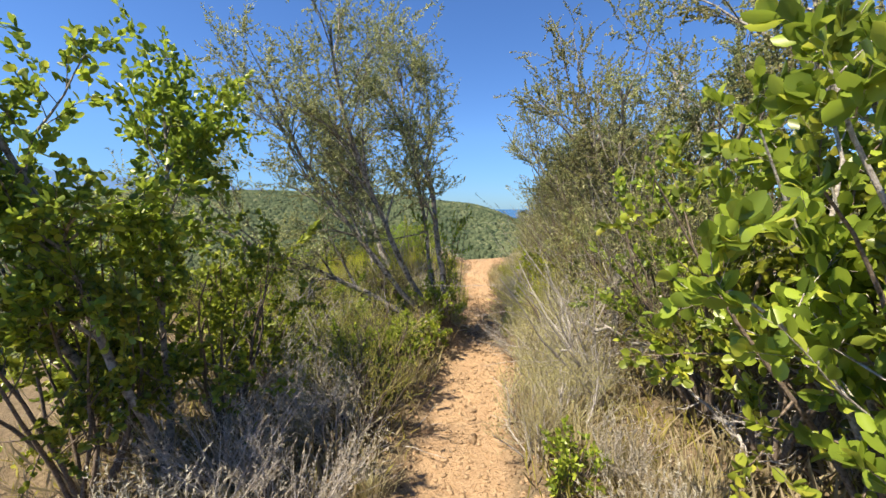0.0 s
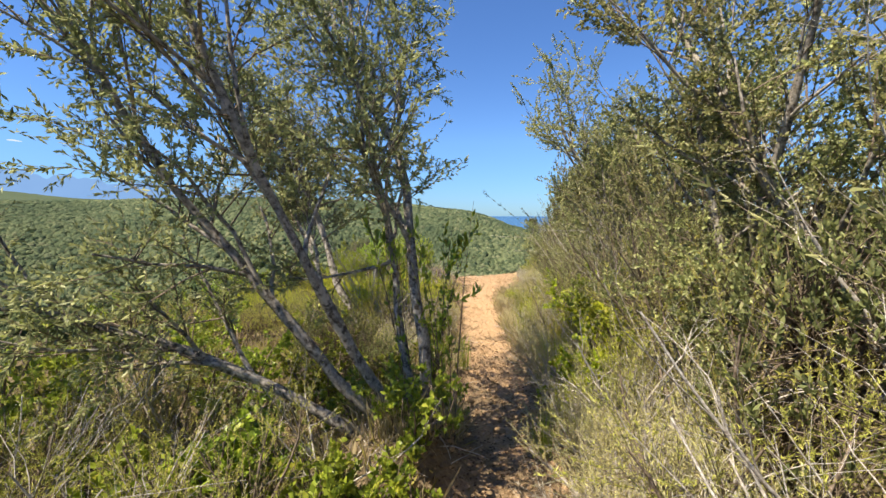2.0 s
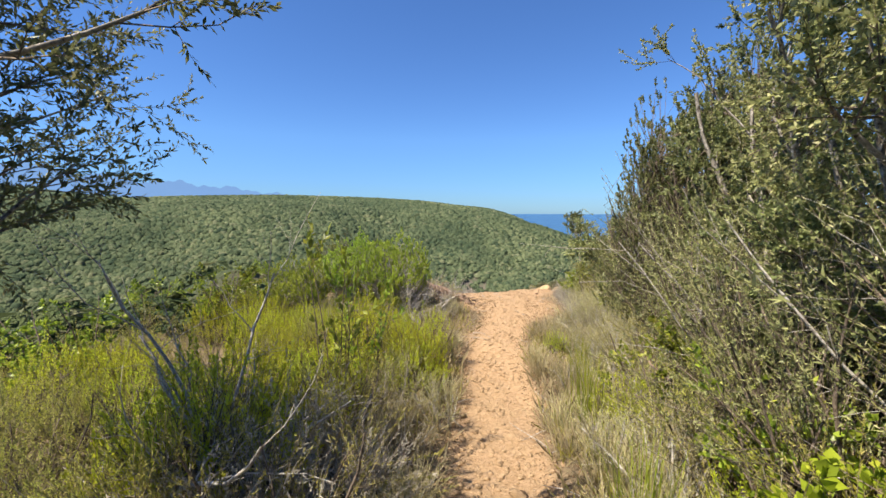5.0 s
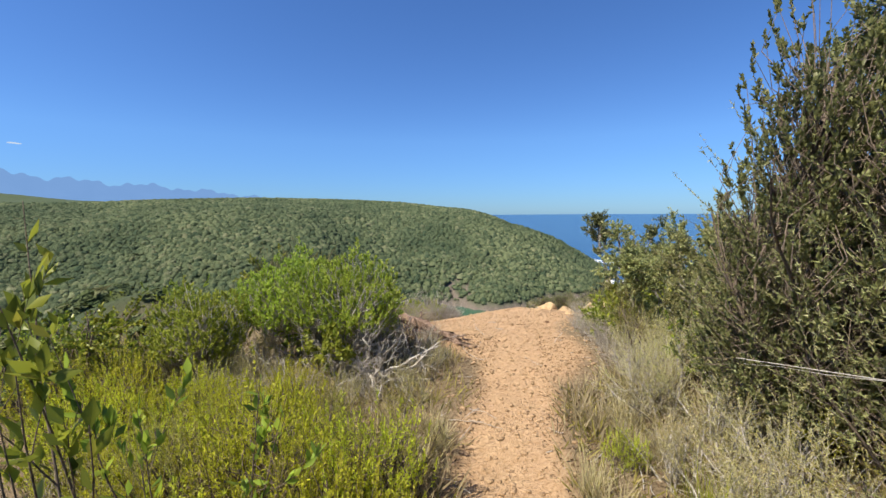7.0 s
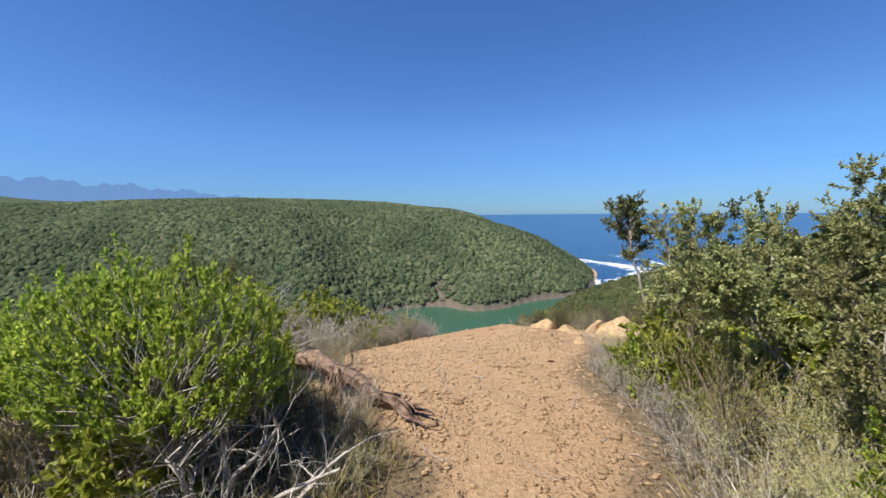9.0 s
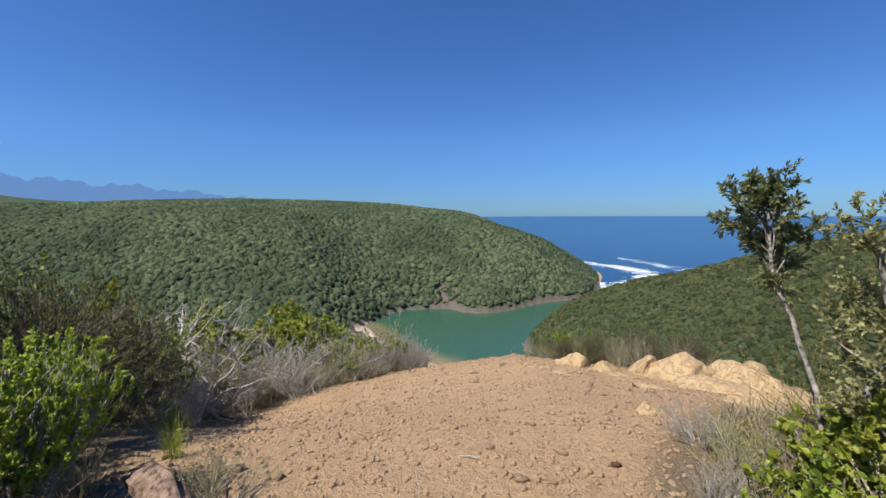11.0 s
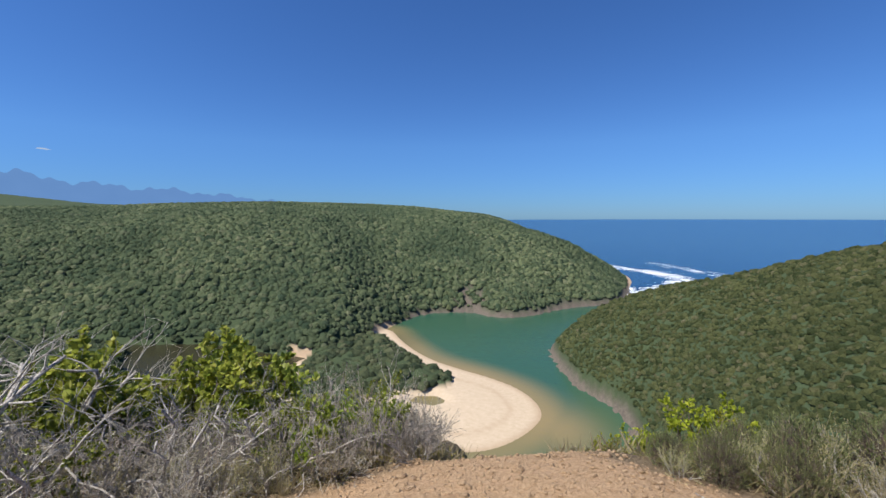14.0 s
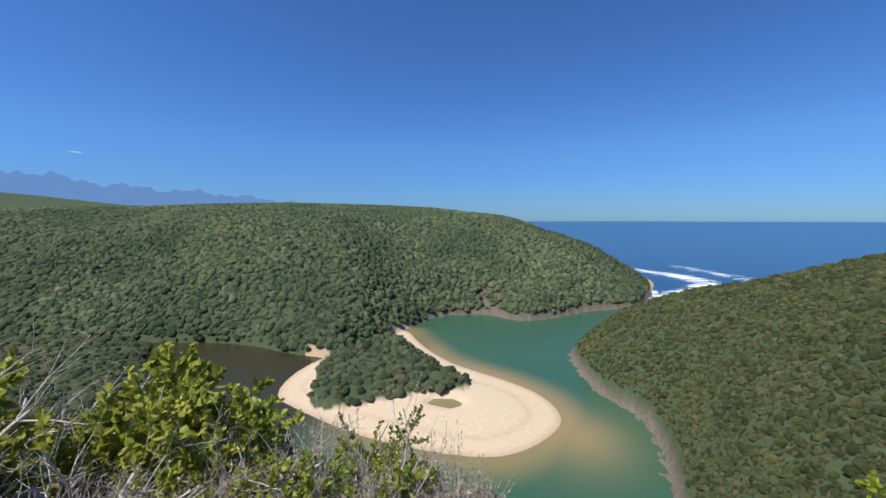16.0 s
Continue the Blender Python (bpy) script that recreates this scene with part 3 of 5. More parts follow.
def shrub_fine(name, seed, height, spread, shoots, per, leaf, mat, label, bark=None, upright=0.8, group="", base=0.25, wide=0.3, category="shrub"):
    """A dense heath shrub: many thin upright shoots clothed in small needle leaves."""
    rng = np.random.default_rng(seed)
    bark = bark or BARK_TWIG
    main = []
    for _ in range(max(6, shoots // 20)):
        a, out = rng.uniform(0, 2 * np.pi), rng.uniform(0.0, 1.0) ** 0.6 * spread
        main.append((limb(rng, (0.08 * np.cos(a), 0.08 * np.sin(a), -0.08), (out * np.cos(a), out * np.sin(a), height * 0.62),
                          height * rng.uniform(0.5, 0.72) * (1 + 0.3 * out), 6, 0.12, 0.03), 0.011 * height ** 0.5 + 0.003, 0.004))
    fine = offshoots(rng, main, max(2, shoots // len(main)), height * 0.42, 0.1, 0.5, base, 0.03 + 0.12 * upright, 2, 0.3)
    tv, tf = tubes(fine, 3)
    p, d = along(rng, fine, per, 0.2)
    way = unit(d * upright + rng.normal(size=p.shape) * 0.55 + np.array([0, 0, 0.1]))
    lv, lf = leaves(rng, p, way, leaf, leaf * wide, False if leaf > 0.045 else None)
    return thing(name, label, category, [("stem", stem_list(main, bark), ""), ("shoot_mass", mesh_of("shoot_mass", tv, tf, bark), ""),
                                        ("foliage", mesh_of("foliage", lv, lf, mat), "")], group)


def shrub_spiky(name, seed, height, spread, stems, shoots, shoot, per, leaf, wide, mat, label, bark=None, upright=1.0, hollow=0.55, skirt=0.12, grow=(0.4, 0.62), category="shrub", group=""):
    """A domed shrub: bare forked stems below, an outer shell of leafy spikes above."""
    rng = np.random.default_rng(seed)
    bark = bark or BARK_TWIG
    a = rng.uniform(0, 2 * np.pi, shoots)
    lift = rng.uniform(skirt, 1.0, shoots)
    flat = np.sqrt(1 - lift ** 2)
    out = np.stack([np.cos(a) * flat, np.sin(a) * flat, lift], -1)
    lump = 1 + 0.1 * np.sin(a * 3 + seed) + 0.08 * np.sin(lift * 9 + a * 2)
    tip = out * np.array([spread, spread, height - shoot * 0.8]) * (lump * rng.uniform(hollow, 1.0, shoots))[:, None]
    main = []
    for _ in range(stems):
        b, lean = rng.uniform(0, 2 * np.pi), rng.uniform(0.15, 0.9)
        main.append((limb(rng, (0.05 * np.cos(b), 0.05 * np.sin(b), -0.08), (np.cos(b) * lean * spread, np.sin(b) * lean * spread, height * 0.62),
                          height * rng.uniform(*grow), 9, 0.13, 0.02), 0.012 * height ** 0.5 + 0.003, 0.004))
    knots = np.concatenate([(m[0][1:-1, None] + (m[0][2:] - m[0][1:-1])[:, None] * np.array([0.0, 0.33, 0.67])[None, :, None]).reshape(-1, 3) for m in main])
    twigs, spikes = [], []
    for t_, o_ in zip(tip, out):
        k = knots[rng.choice(np.argsort(((knots - t_ * np.array([0.8, 0.8, 0.8])) ** 2).sum(1))[:7])]
        mid = k * 0.45 + t_ * 0.55 + rng.normal(size=3) * 0.03 * height
        twigs.append((np.array([k, mid, t_]), 0.0045, 0.0022))
        spikes.append((limb(rng, t_, o_ * 0.6 + np.array([0, 0, upright]) + rng.normal(size=3) * 0.22, shoot * rng.uniform(0.55, 1.2), 3, 0.08, 0.06), 0.0022, 0.0008))
    p, d = along(rng, spikes, per, 0.0)
    lv, lf = leaves(rng, p, unit(d + rng.normal(size=p.shape) * 0.42), leaf, leaf * wide)
    return thing(name, label, category, [("stem", stem_list(main, bark), ""), ("twig_mass", mesh_of("twig_mass", *tubes(twigs + spikes, 3), bark), ""),
                                         ("foliage", mesh_of("foliage", lv, lf, mat), "")], group)


def sapling_plant(name, seed, height, stems, leaf, per, label):
    """Slim upright stems with pointed leaves set along them."""
    rng = np.random.default_rng(seed)
    main = []
    for _ in range(stems):
        a = rng.uniform(0, 2 * np.pi)
        main.append((limb(rng, (0.05 * np.cos(a), 0.05 * np.sin(a), -0.08), (0.12 * np.cos(a), 0.12 * np.sin(a), 1), height * rng.uniform(0.6, 1.0), 10, 0.035, 0.02), 0.007, 0.0012))
    side = offshoots(rng, main, 3, height * 0.16, 0.1, 0.45, 0.2, 0.12, 4, 0.7)
    p, d = along(rng, main + side, per, 0.25)
    lv, lf = leaves(rng, p, unit(d + rng.normal(size=p.shape) * 0.6 + np.array([0, 0, 0.2])), leaf, leaf * 0.42)
    return thing(name, label, "sapling", [("stem", stem_list(main + side, BARK_TWIG, 5), ""), ("foliage", mesh_of("foliage", lv, lf, LEAF_BROAD), "")])


def shrub_dead(name, seed, height, spread, stems, label, group="", lean=(0, 0), thick=0.011, crook=0.18, reach=0.42):
    """A bare bleached shrub of forked, crooked branches."""
    rng = np.random.default_rng(seed)
    main = []
    for _ in range(stems):
        a, out = rng.uniform(0, 2 * np.pi), rng.uniform(0.2, 1.0) * spread / height
        main.append((limb(rng, (0, 0, -0.06), (out * np.cos(a) + lean[0], out * np.sin(a) + lean[1], 0.8), height * rng.uniform(0.7, 1.1), 8, crook, 0.02), thick, thick * 0.4))
    side = offshoots(rng, main, 6, height * reach, max(0.2, crook * 0.8), 0.6, 0.2, 0.03)
    twig = offshoots(rng, side, 5, height * 0.2, 0.22, 0.6, 0.2, 0.02, 3)
    return thing(name, label, "shrub", [("stem", stem_list(main, BARK_DEAD), ""), ("branch_mass", mesh_of("branch_mass", *tubes(side, 4), BARK_DEAD), ""),
                                        ("twig_mass", mesh_of("twig_mass", *tubes(twig, 3), BARK_DEAD), "")], group)


def tuft(name, seed, height, spread, blades, mat, label, width=0.006, group=""):
    """A tuft of arching blades."""
    rng = np.random.default_rng(seed)
    a = rng.uniform(0, 2 * np.pi, blades)
    out = rng.uniform(0.05, 1, blades) ** 0.8 * spread
    d = np.stack([np.cos(a), np.sin(a), np.zeros(blades)], -1)
    h = height * rng.uniform(0.5, 1.05, blades)
    root = d * rng.uniform(0, 0.14, blades)[:, None] + rng.normal(size=(blades, 3)) * np.array([0.04, 0.04, 0])
    side = np.stack([-np.sin(a), np.cos(a), np.zeros(blades)], -1) * width
    vs = []
    for f, w in ((0, 1.0), (0.4, 0.9), (0.75, 0.6), (1.0, 0.08)):
        c = root + d * (out * f ** 1.7)[:, None] + np.array([0, 0, 1.0]) * (h * (f - 0.18 * f ** 3))[:, None] - np.array([0, 0, 0.03])
        vs += [c - side * w, c + side * w]
    v = np.stack(vs, 1).reshape(-1, 3)
    i = np.arange(blades)[:, None] * 8
    f = np.concatenate([i + np.array([2 * k, 2 * k + 1, 2 * k + 3, 2 * k + 2]) for k in range(3)])
    root_ob = new(name, mesh_of("tuft", v, f, mat))
    return tagged(root_ob, label, "grass", group)


def tree(name, seed, trunks, per_side, side_len, per_twig, leaf, per_leaf, label, mat=None, rise=0.04, wide=0.32, low=0.4, droop=0.1, bark=None, clear=0.0):
    """A small tree: trunks is a list of (base, direction, length, radius)."""
    rng = np.random.default_rng(seed)
    mat, bark = mat or LEAF_OLIVE, bark or BARK_TREE
    main = [(limb(rng, b, w, l, 14, 0.09, 0.015), rad, rad * 0.3) for b, w, l, rad in trunks]
    limbs_ = offshoots(rng, main, per_side, side_len, 0.13, 0.5, low, rise, 6, 0.6)
    small = offshoots(rng, limbs_, 7, side_len * 0.5, 0.16, 0.55, 0.25, rise, 3, 0.55)
    twig = offshoots(rng, small, per_twig, side_len * 0.26, 0.15, 0.6, 0.2, 0.03, 2, 0.6)
    if clear:
        limbs_, small, twig = ([b for b in row if (b[0][:, 0] < np.interp(b[0][:, 1], PATH_Y, PATH_X) - clear).all()] for row in (limbs_, small, twig))
    p, d = along(rng, twig, per_leaf, 0.1)
    p2, d2 = along(rng, small, per_leaf, 0.3)
    p, d = np.concatenate([p, p2]), np.concatenate([d, d2])
    lv, lf = leaves(rng, p, unit(d + rng.normal(size=p.shape) * 0.6), leaf, leaf * wide, leaf > 0.044 and wide > 0.45, droop=droop)
    root = new(name)
    tagged(root, label, "tree")
    for m_ in main:
        tv, tf = tubes([m_], 10)
        part("trunk", mesh_of("trunk", tv + rng.normal(size=tv.shape) * m_[1] * 0.11, tf, bark, True), root)
    for one in limbs_:
        part("limb", mesh_of("limb", *tubes([one], 5), bark), root)
    tagged(part("twig_mass", mesh_of("twig_mass", *tubes(small + twig, 3), BARK_TWIG), root), "", "", "", "stuff")
    tagged(part("crown", mesh_of("crown", lv, lf, mat), root), "", "", "", "stuff")
    return root


def height_at(x, y):
    return float(near_height(np.array([x], float), np.array([y], float))[0])


def stand(ob, x, y, turn=0.0, size=1.0, tip=0.0, sink=0.0):
    ob.matrix_basis = pose(x, y, height_at(x, y) - sink, tip, 0, turn) @ Matrix.Scale(size, 4)
    return ob


def repeat(ob, spots):
    """The thing at the first spot, copies at the rest. Spots: x, y, turn, size."""
    x, y, turn, size = spots[0]
    stand(ob, x, y, turn, size)
    for x, y, turn, size in spots[1:]:
        c = copy_thing(ob, Matrix.Identity(4))
        stand(c, x, y, turn, size)


def cast(seed, n, xr, yr, size, gap=0.0, fits=None):
    """Seeded random spots inside a stretch of ground, off the path by at least gap."""
    rng = np.random.default_rng(seed)
    out = []
    for _ in range(n * 12):
        x, y = rng.uniform(*xr), rng.uniform(*yr)
        if abs(x - np.interp(y, PATH_Y, PATH_X)) < gap or (fits and not fits(x, y)):
            continue
        out.append((x, y, rng.uniform(0, 360), rng.uniform(*size)))
        if len(out) == n:
            break
    return out


def off_clearing(x, y):
    left = np.interp(y, [13.6, 14.35, 14.8, 15.2, 15.65, 16.2, 18.5, 20, 21.2, 22], [-0.15, -0.1, -0.65, -1.1, -1.9, -2.6, -3.7, -3.2, -1.9, -0.6])
    right = np.interp(y, [13.6, 14.7, 15.6, 16.4, 16.9, 17.7, 18.6, 19.8, 20.4, 21.0, 22], [0.7, 1.2, 1.0, 0.9, 1.15, 1.6, 3.2, 3.3, 0.9, 0.15, -0.3])
    return y < 13.4 or y > 22.0 or x < left - 0.3 or x > right + 0.3


def off_bush(x, y):
    """Not in front of the round shrub by the clearing."""
    return not (-2.8 < x < -0.7 and 12.5 < y < 14.0)


# main leaning tree beside the path: stems fanning out of one foot
tree("tree", 11, [((0.66, 5.47, 0.1), (-0.10, 0.0, 1), 3.7, 0.042), ((0.63, 5.49, 0.1), (-0.72, 0.04, 1), 3.8, 0.040),
                  ((0.60, 5.45, 0.1), (-1.25, 0.02, 1), 3.6, 0.040), ((0.62, 5.53, 0.1), (-0.32, 0.2, 1), 3.5, 0.034),
                  ((0.57, 5.40, 0.1), (-1.45, -0.42, 0.85), 3.2, 0.042)],
     15, 1.15, 5, 0.044, 22, "grey-barked tree with leaning trunks and small olive leaves", low=0.34, clear=0.33)
# slighter tree on the same side, further along
tree("tree", 12, [((-0.40, 7.4, -0.25), (-0.52, -0.08, 1), 3.5, 0.056), ((-0.5, 7.5, -0.25), (-0.9, 0.05, 1), 3.0, 0.036)], 18, 1.1, 6, 0.04, 24,
     "leaning mottled-trunked young tree with a dense dark crown", LEAF_SHADE, low=0.58, clear=0.55)
# tall dense trees closing the other side
wall_a = tree("tree", 13, [((0, 0, -0.2), (-0.2, -0.1, 1), 3.3, 0.045), ((0.1, 0.1, -0.2), (0.25, 0.2, 1), 3.2, 0.045), ((0, 0.1, -0.2), (0.1, -0.4, 1), 2.9, 0.04)],
              14, 0.95, 5, 0.028, 34, "dense small-leaved olive-green tree", LEAF_DARK, low=0.15, wide=0.55)
repeat(wall_a, [(3.0, 8.0, 0, 1.05), (3.7, 5.6, 120, 1.1), (2.95, 10.2, 220, 0.95), (4.3, 2.6, 70, 1.2), (3.05, 6.1, 260, 0.95), (3.25, 8.9, 150, 1.05)])
wall_b = tree("tree", 14, [((0, 0, -0.2), (-0.22, 0.1, 1), 2.9, 0.04), ((0.1, 0, -0.2), (0.3, -0.2, 1), 2.7, 0.04), ((0, 0.1, -0.2), (0.0, -0.2, 1), 2.5, 0.035)], 13, 0.75, 5, 0.03, 32,
              "dark green tree with a ragged crown", LEAF_SHADE, low=0.12, wide=0.55)
repeat(wall_b, [(2.95, 12.3, 150, 1.08), (3.2, 13.0, 100, 0.85), (3.3, 12.2, 170, 1.1), (3.1, 11.4, 290, 1.25), (2.75, 9.2, 240, 0.95), (3.3, 6.8, 140, 1.0)])
wall_c = tree("tree", 15, [((0, 0, -0.2), (-0.35, 0.1, 1), 1.75, 0.03), ((0.1, 0, -0.2), (0.25, -0.2, 1), 1.6, 0.03), ((0.05, 0.1, -0.2), (-0.1, 0.3, 1), 1.7, 0.03)], 14, 0.5, 6, 0.031, 21,
              "wind-bent bushy tree with olive green leaves", LEAF_DARK, low=0.2, wide=0.55)
repeat(wall_c, [(2.25, 15.8, 0, 1.0), (2.7, 15.0, 130, 1.05), (3.1, 16.1, 250, 1.1), (3.5, 14.2, 60, 1.15), (2.6, 14.0, 200, 0.8), (4.1, 15.3, 310, 1.25)])
tree("tree", 16, [((1.7, 16.15, -0.5), (-0.06, -0.05, 1), 1.95, 0.02), ((1.74, 16.2, -0.5), (0.06, 0.08, 1), 1.8, 0.016)], 13, 0.32, 5, 0.036, 15,
     "slim leaning tree with a tuft of dark leaves", LEAF_SHADE, low=0.62, wide=0.36)
# tall leafy tree and leaning bare pole near the start
tree("tree", 17, [((-0.5, 2.3, -0.1), (0.0, -0.05, 1), 2.7, 0.03), ((-0.6, 2.35, -0.1), (-0.35, 0.0, 1), 2.8, 0.03), ((-0.55, 2.35, -0.1), (-0.12, 0.25, 1), 2.5, 0.025)], 12, 0.7, 4, 0.05, 9,
     "slender young tree with large dark green leaves", LEAF_BROAD, low=0.4, wide=0.62)
tree("tree", 18, [((3.9, 3.85, 0.15), (-0.74, -0.77, 0.8), 3.5, 0.026)], 3, 0.4, 1, 0.03, 3, "leaning bare pale pole of a half-dead tree", LEAF_BROAD, low=0.7, wide=0.5, bark=BARK_DEAD)

# broad-leaved shrubs near the start
broad = shrub_broad("broadleaf_shrub", 21, 2.0, 0.8, 11, 0.05, 4200, "tall shrub with glossy round green leaves")
repeat(broad, [(-0.85, 2.1, 80, 0.85), (-0.6, 3.0, 160, 0.85), (3.05, 1.9, 20, 0.95), (3.0, 2.7, 140, 1.05), (3.2, 0.7, 300, 1.05),
               (2.9, 3.4, 210, 1.0), (-1.2, 2.6, 20, 1.0)])
glossy = shrub_broad("glossy_shrub", 27, 2.1, 0.55, 10, 0.072, 2600, "tall shrub with large glossy rounded leaves", None, BARK_DEAD)
repeat(glossy, [(3.05, 1.75, 0, 1.05), (3.25, 2.25, 140, 1.1)])
low_broad = shrub_broad("leafy_shrub", 22, 0.55, 0.35, 10, 0.042, 1300, "low leafy green shrub at the path edge")
repeat(low_broad, [(0.62, 4.8, 0, 0.9), (0.6, 5.3, 90, 1.0), (0.35, 4.4, 200, 0.8), (1.95, 2.6, 30, 0.7), (0.25, 3.5, 150, 1.1), (-0.3, 5.0, 10, 1.2), (0.6, 6.2, 70, 0.8), (2.0, 1.8, 220, 0.7),
                   (-0.1, 6.6, 300, 1.0), (-0.6, 4.4, 30, 1.2), (1.6, 15.0, 80, 0.7), (1.55, 15.75, 40, 1.1), (1.72, 15.5, 140, 1.2), (1.45, 16.0, 240, 0.9), (1.8, 15.9, 300, 1.2), (0.1, 5.6, 10, 0.9), (0.25, 7.4, 50, 0.8), (0.2, 4.75, 250, 1.0), (0.45, 4.3, 20, 1.1), (0.0, 4.0, 120, 1.1), (-0.4, 4.7, 320, 1.2)])
mid_broad = shrub_broad("leafy_shrub", 23, 1.15, 0.6, 11, 0.042, 3200, "waist-high leafy green shrub")
repeat(mid_broad, [(-0.9, 3.7, 0, 0.95), (-1.6, 4.6, 90, 1.0), (2.3, 6.6, 200, 1.0), (-1.9, 3.0, 60, 1.1), (2.1, 7.7, 10, 1.0), (-0.9, 6.9, 140, 0.85), (2.0, 10.4, 250, 1.0), (-2.6, 5.4, 30, 1.1),
                   (-1.8, 9.6, 170, 0.7), (2.0, 13.6, 90, 0.7), (-2.6, 7.2, 60, 0.9), (1.95, 8.9, 60, 0.9), (-5.7, 21.2, 60, 1.3), (-4.8, 22.0, 10, 1.2), (-2.7, 22.5, 90, 1.0), (-6.6, 21.4, 20, 1.2), (-3.6, 21.2, 100, 0.7), (-4.6, 17.0, 30, 1.5), (-5.0, 18.2, 130, 1.3), (-4.4, 19.6, 230, 0.9), (-5.6, 19.2, 80, 1.2), (-1.2, 5.9, 20, 0.9), (-2.0, 6.4, 120, 0.9), (-0.5, 6.2, 220, 0.7), (-3.2, 4.2, 40, 1.1), (-3.4, 21.6, 160, 0.95), (-5.3, 21.8, 260, 1.35), (-2.6, 21.9, 60, 0.7), (-6.6, 20.2, 60, 1.3)] + cast(71, 14, (-9, -4.2), (9, 16.5), (0.8, 1.3)))
clump = shrub_broad("bright_leafy_shrub", 25, 1.05, 0.85, 14, 0.05, 4200, "dense bright green leafy shrub above bleached stems", LEAF_BUSH, BARK_DEAD)
repeat(clump, [(-4.9, 21.6, 0, 1.85), (-3.6, 21.7, 90, 1.4), (-5.7, 21.6, 180, 2.05), (-2.5, 22.1, 270, 0.9), (-1.9, 13.8, 50, 0.95), (-2.5, 14.5, 150, 1.0), (-3.0, 21.5, 40, 0.85), (-4.3, 22.2, 220, 1.3), (-6.7, 21.3, 310, 1.4), (2.3, 15.2, 30, 0.9), (1.9, 15.9, 120, 0.8), (2.8, 15.6, 210, 1.1), (2.4, 16.3, 300, 0.85)])
lime = shrub_broad("lime_shrub", 26, 0.85, 0.55, 12, 0.04, 3000, "bright lime-green leafy shrub with dense tips", LEAF_LIME)
repeat(lime, [(1.3, 22.3, 0, 1.25), (0.7, 22.2, 90, 0.6), (0.3, 22.1, 180, 0.4), (1.7, 22.4, 270, 1.05), (2.0, 7.4, 60, 1.1), (2.15, 8.0, 120, 1.2), (1.95, 6.5, 200, 0.95), (2.05, 6.9, 20, 1.2)])
sapling = sapling_plant("sapling", 24, 1.95, 6, 0.065, 13, "slender sapling with upright stems and pointed leaves")
repeat(sapling, [(0.72, 5.75, 0, 1.05), (0.5, 5.72, 130, 1.0), (-1.0, 10.2, 80, 1.2), (-0.85, 10.5, 150, 0.95)])

# heath shrubs
needle = shrub_fine("heath_shrub", 31, 1.2, 0.6, 190, 52, 0.019, LEAF_NEEDLE, "olive-green heath shrub with fine needle leaves")
repeat(needle, [(0.25, 3.9, 0, 0.8), (-0.1, 4.4, 60, 0.9), (0.45, 3.1, 120, 0.75), (-0.3, 8.2, 20, 1.0), (-1.2, 5.3, 90, 0.9), (2.2, 6.1, 10, 0.85), (1.85, 8.2, 70, 1.0), (2.1, 4.6, 160, 1.1),
                (2.4, 5.3, 250, 1.35), (1.95, 9.7, 30, 1.0), (1.9, 10.9, 80, 1.0)]
       + cast(5, 26, (-5, -0.4), (3.2, 9), (0.6, 0.95), 0.9) + cast(6, 24, (-5.5, -0.5), (8.5, 13.8), (0.6, 0.85), 0.8, off_bush) + cast(26, 10, (1.6, 3.2), (11.5, 16.5), (0.5, 0.9), 1.2, off_clearing))
tall = shrub_fine("tall_heath_shrub", 35, 2.2, 0.8, 340, 44, 0.03, LEAF_DARK, "tall dense heath shrub, dark olive above brown stems", None, 0.7, "", 0.15)
repeat(tall, [(2.2, 8.8, 300, 0.83), (2.6, 6.4, 100, 0.99), (2.9, 4.2, 200, 0.94), (2.45, 12.4, 10, 0.88), (2.3, 11.3, 90, 0.83), (2.9, 12.2, 50, 1.10), (2.5, 10.6, 170, 0.94), (2.55, 8.0, 20, 0.94), (3.2, 7.0, 10, 1.21), (2.35, 9.9, 20, 0.9), (2.75, 5.9, 200, 1.0), (2.9, 3.3, 80, 0.9), (2.2, 12.9, 10, 0.6)])
grey = shrub_fine("grey_heath_shrub", 32, 0.8, 0.55, 210, 44, 0.017, LEAF_GREY, "grey-green dry heath shrub with fine twigs", BARK_DEAD, 0.7)
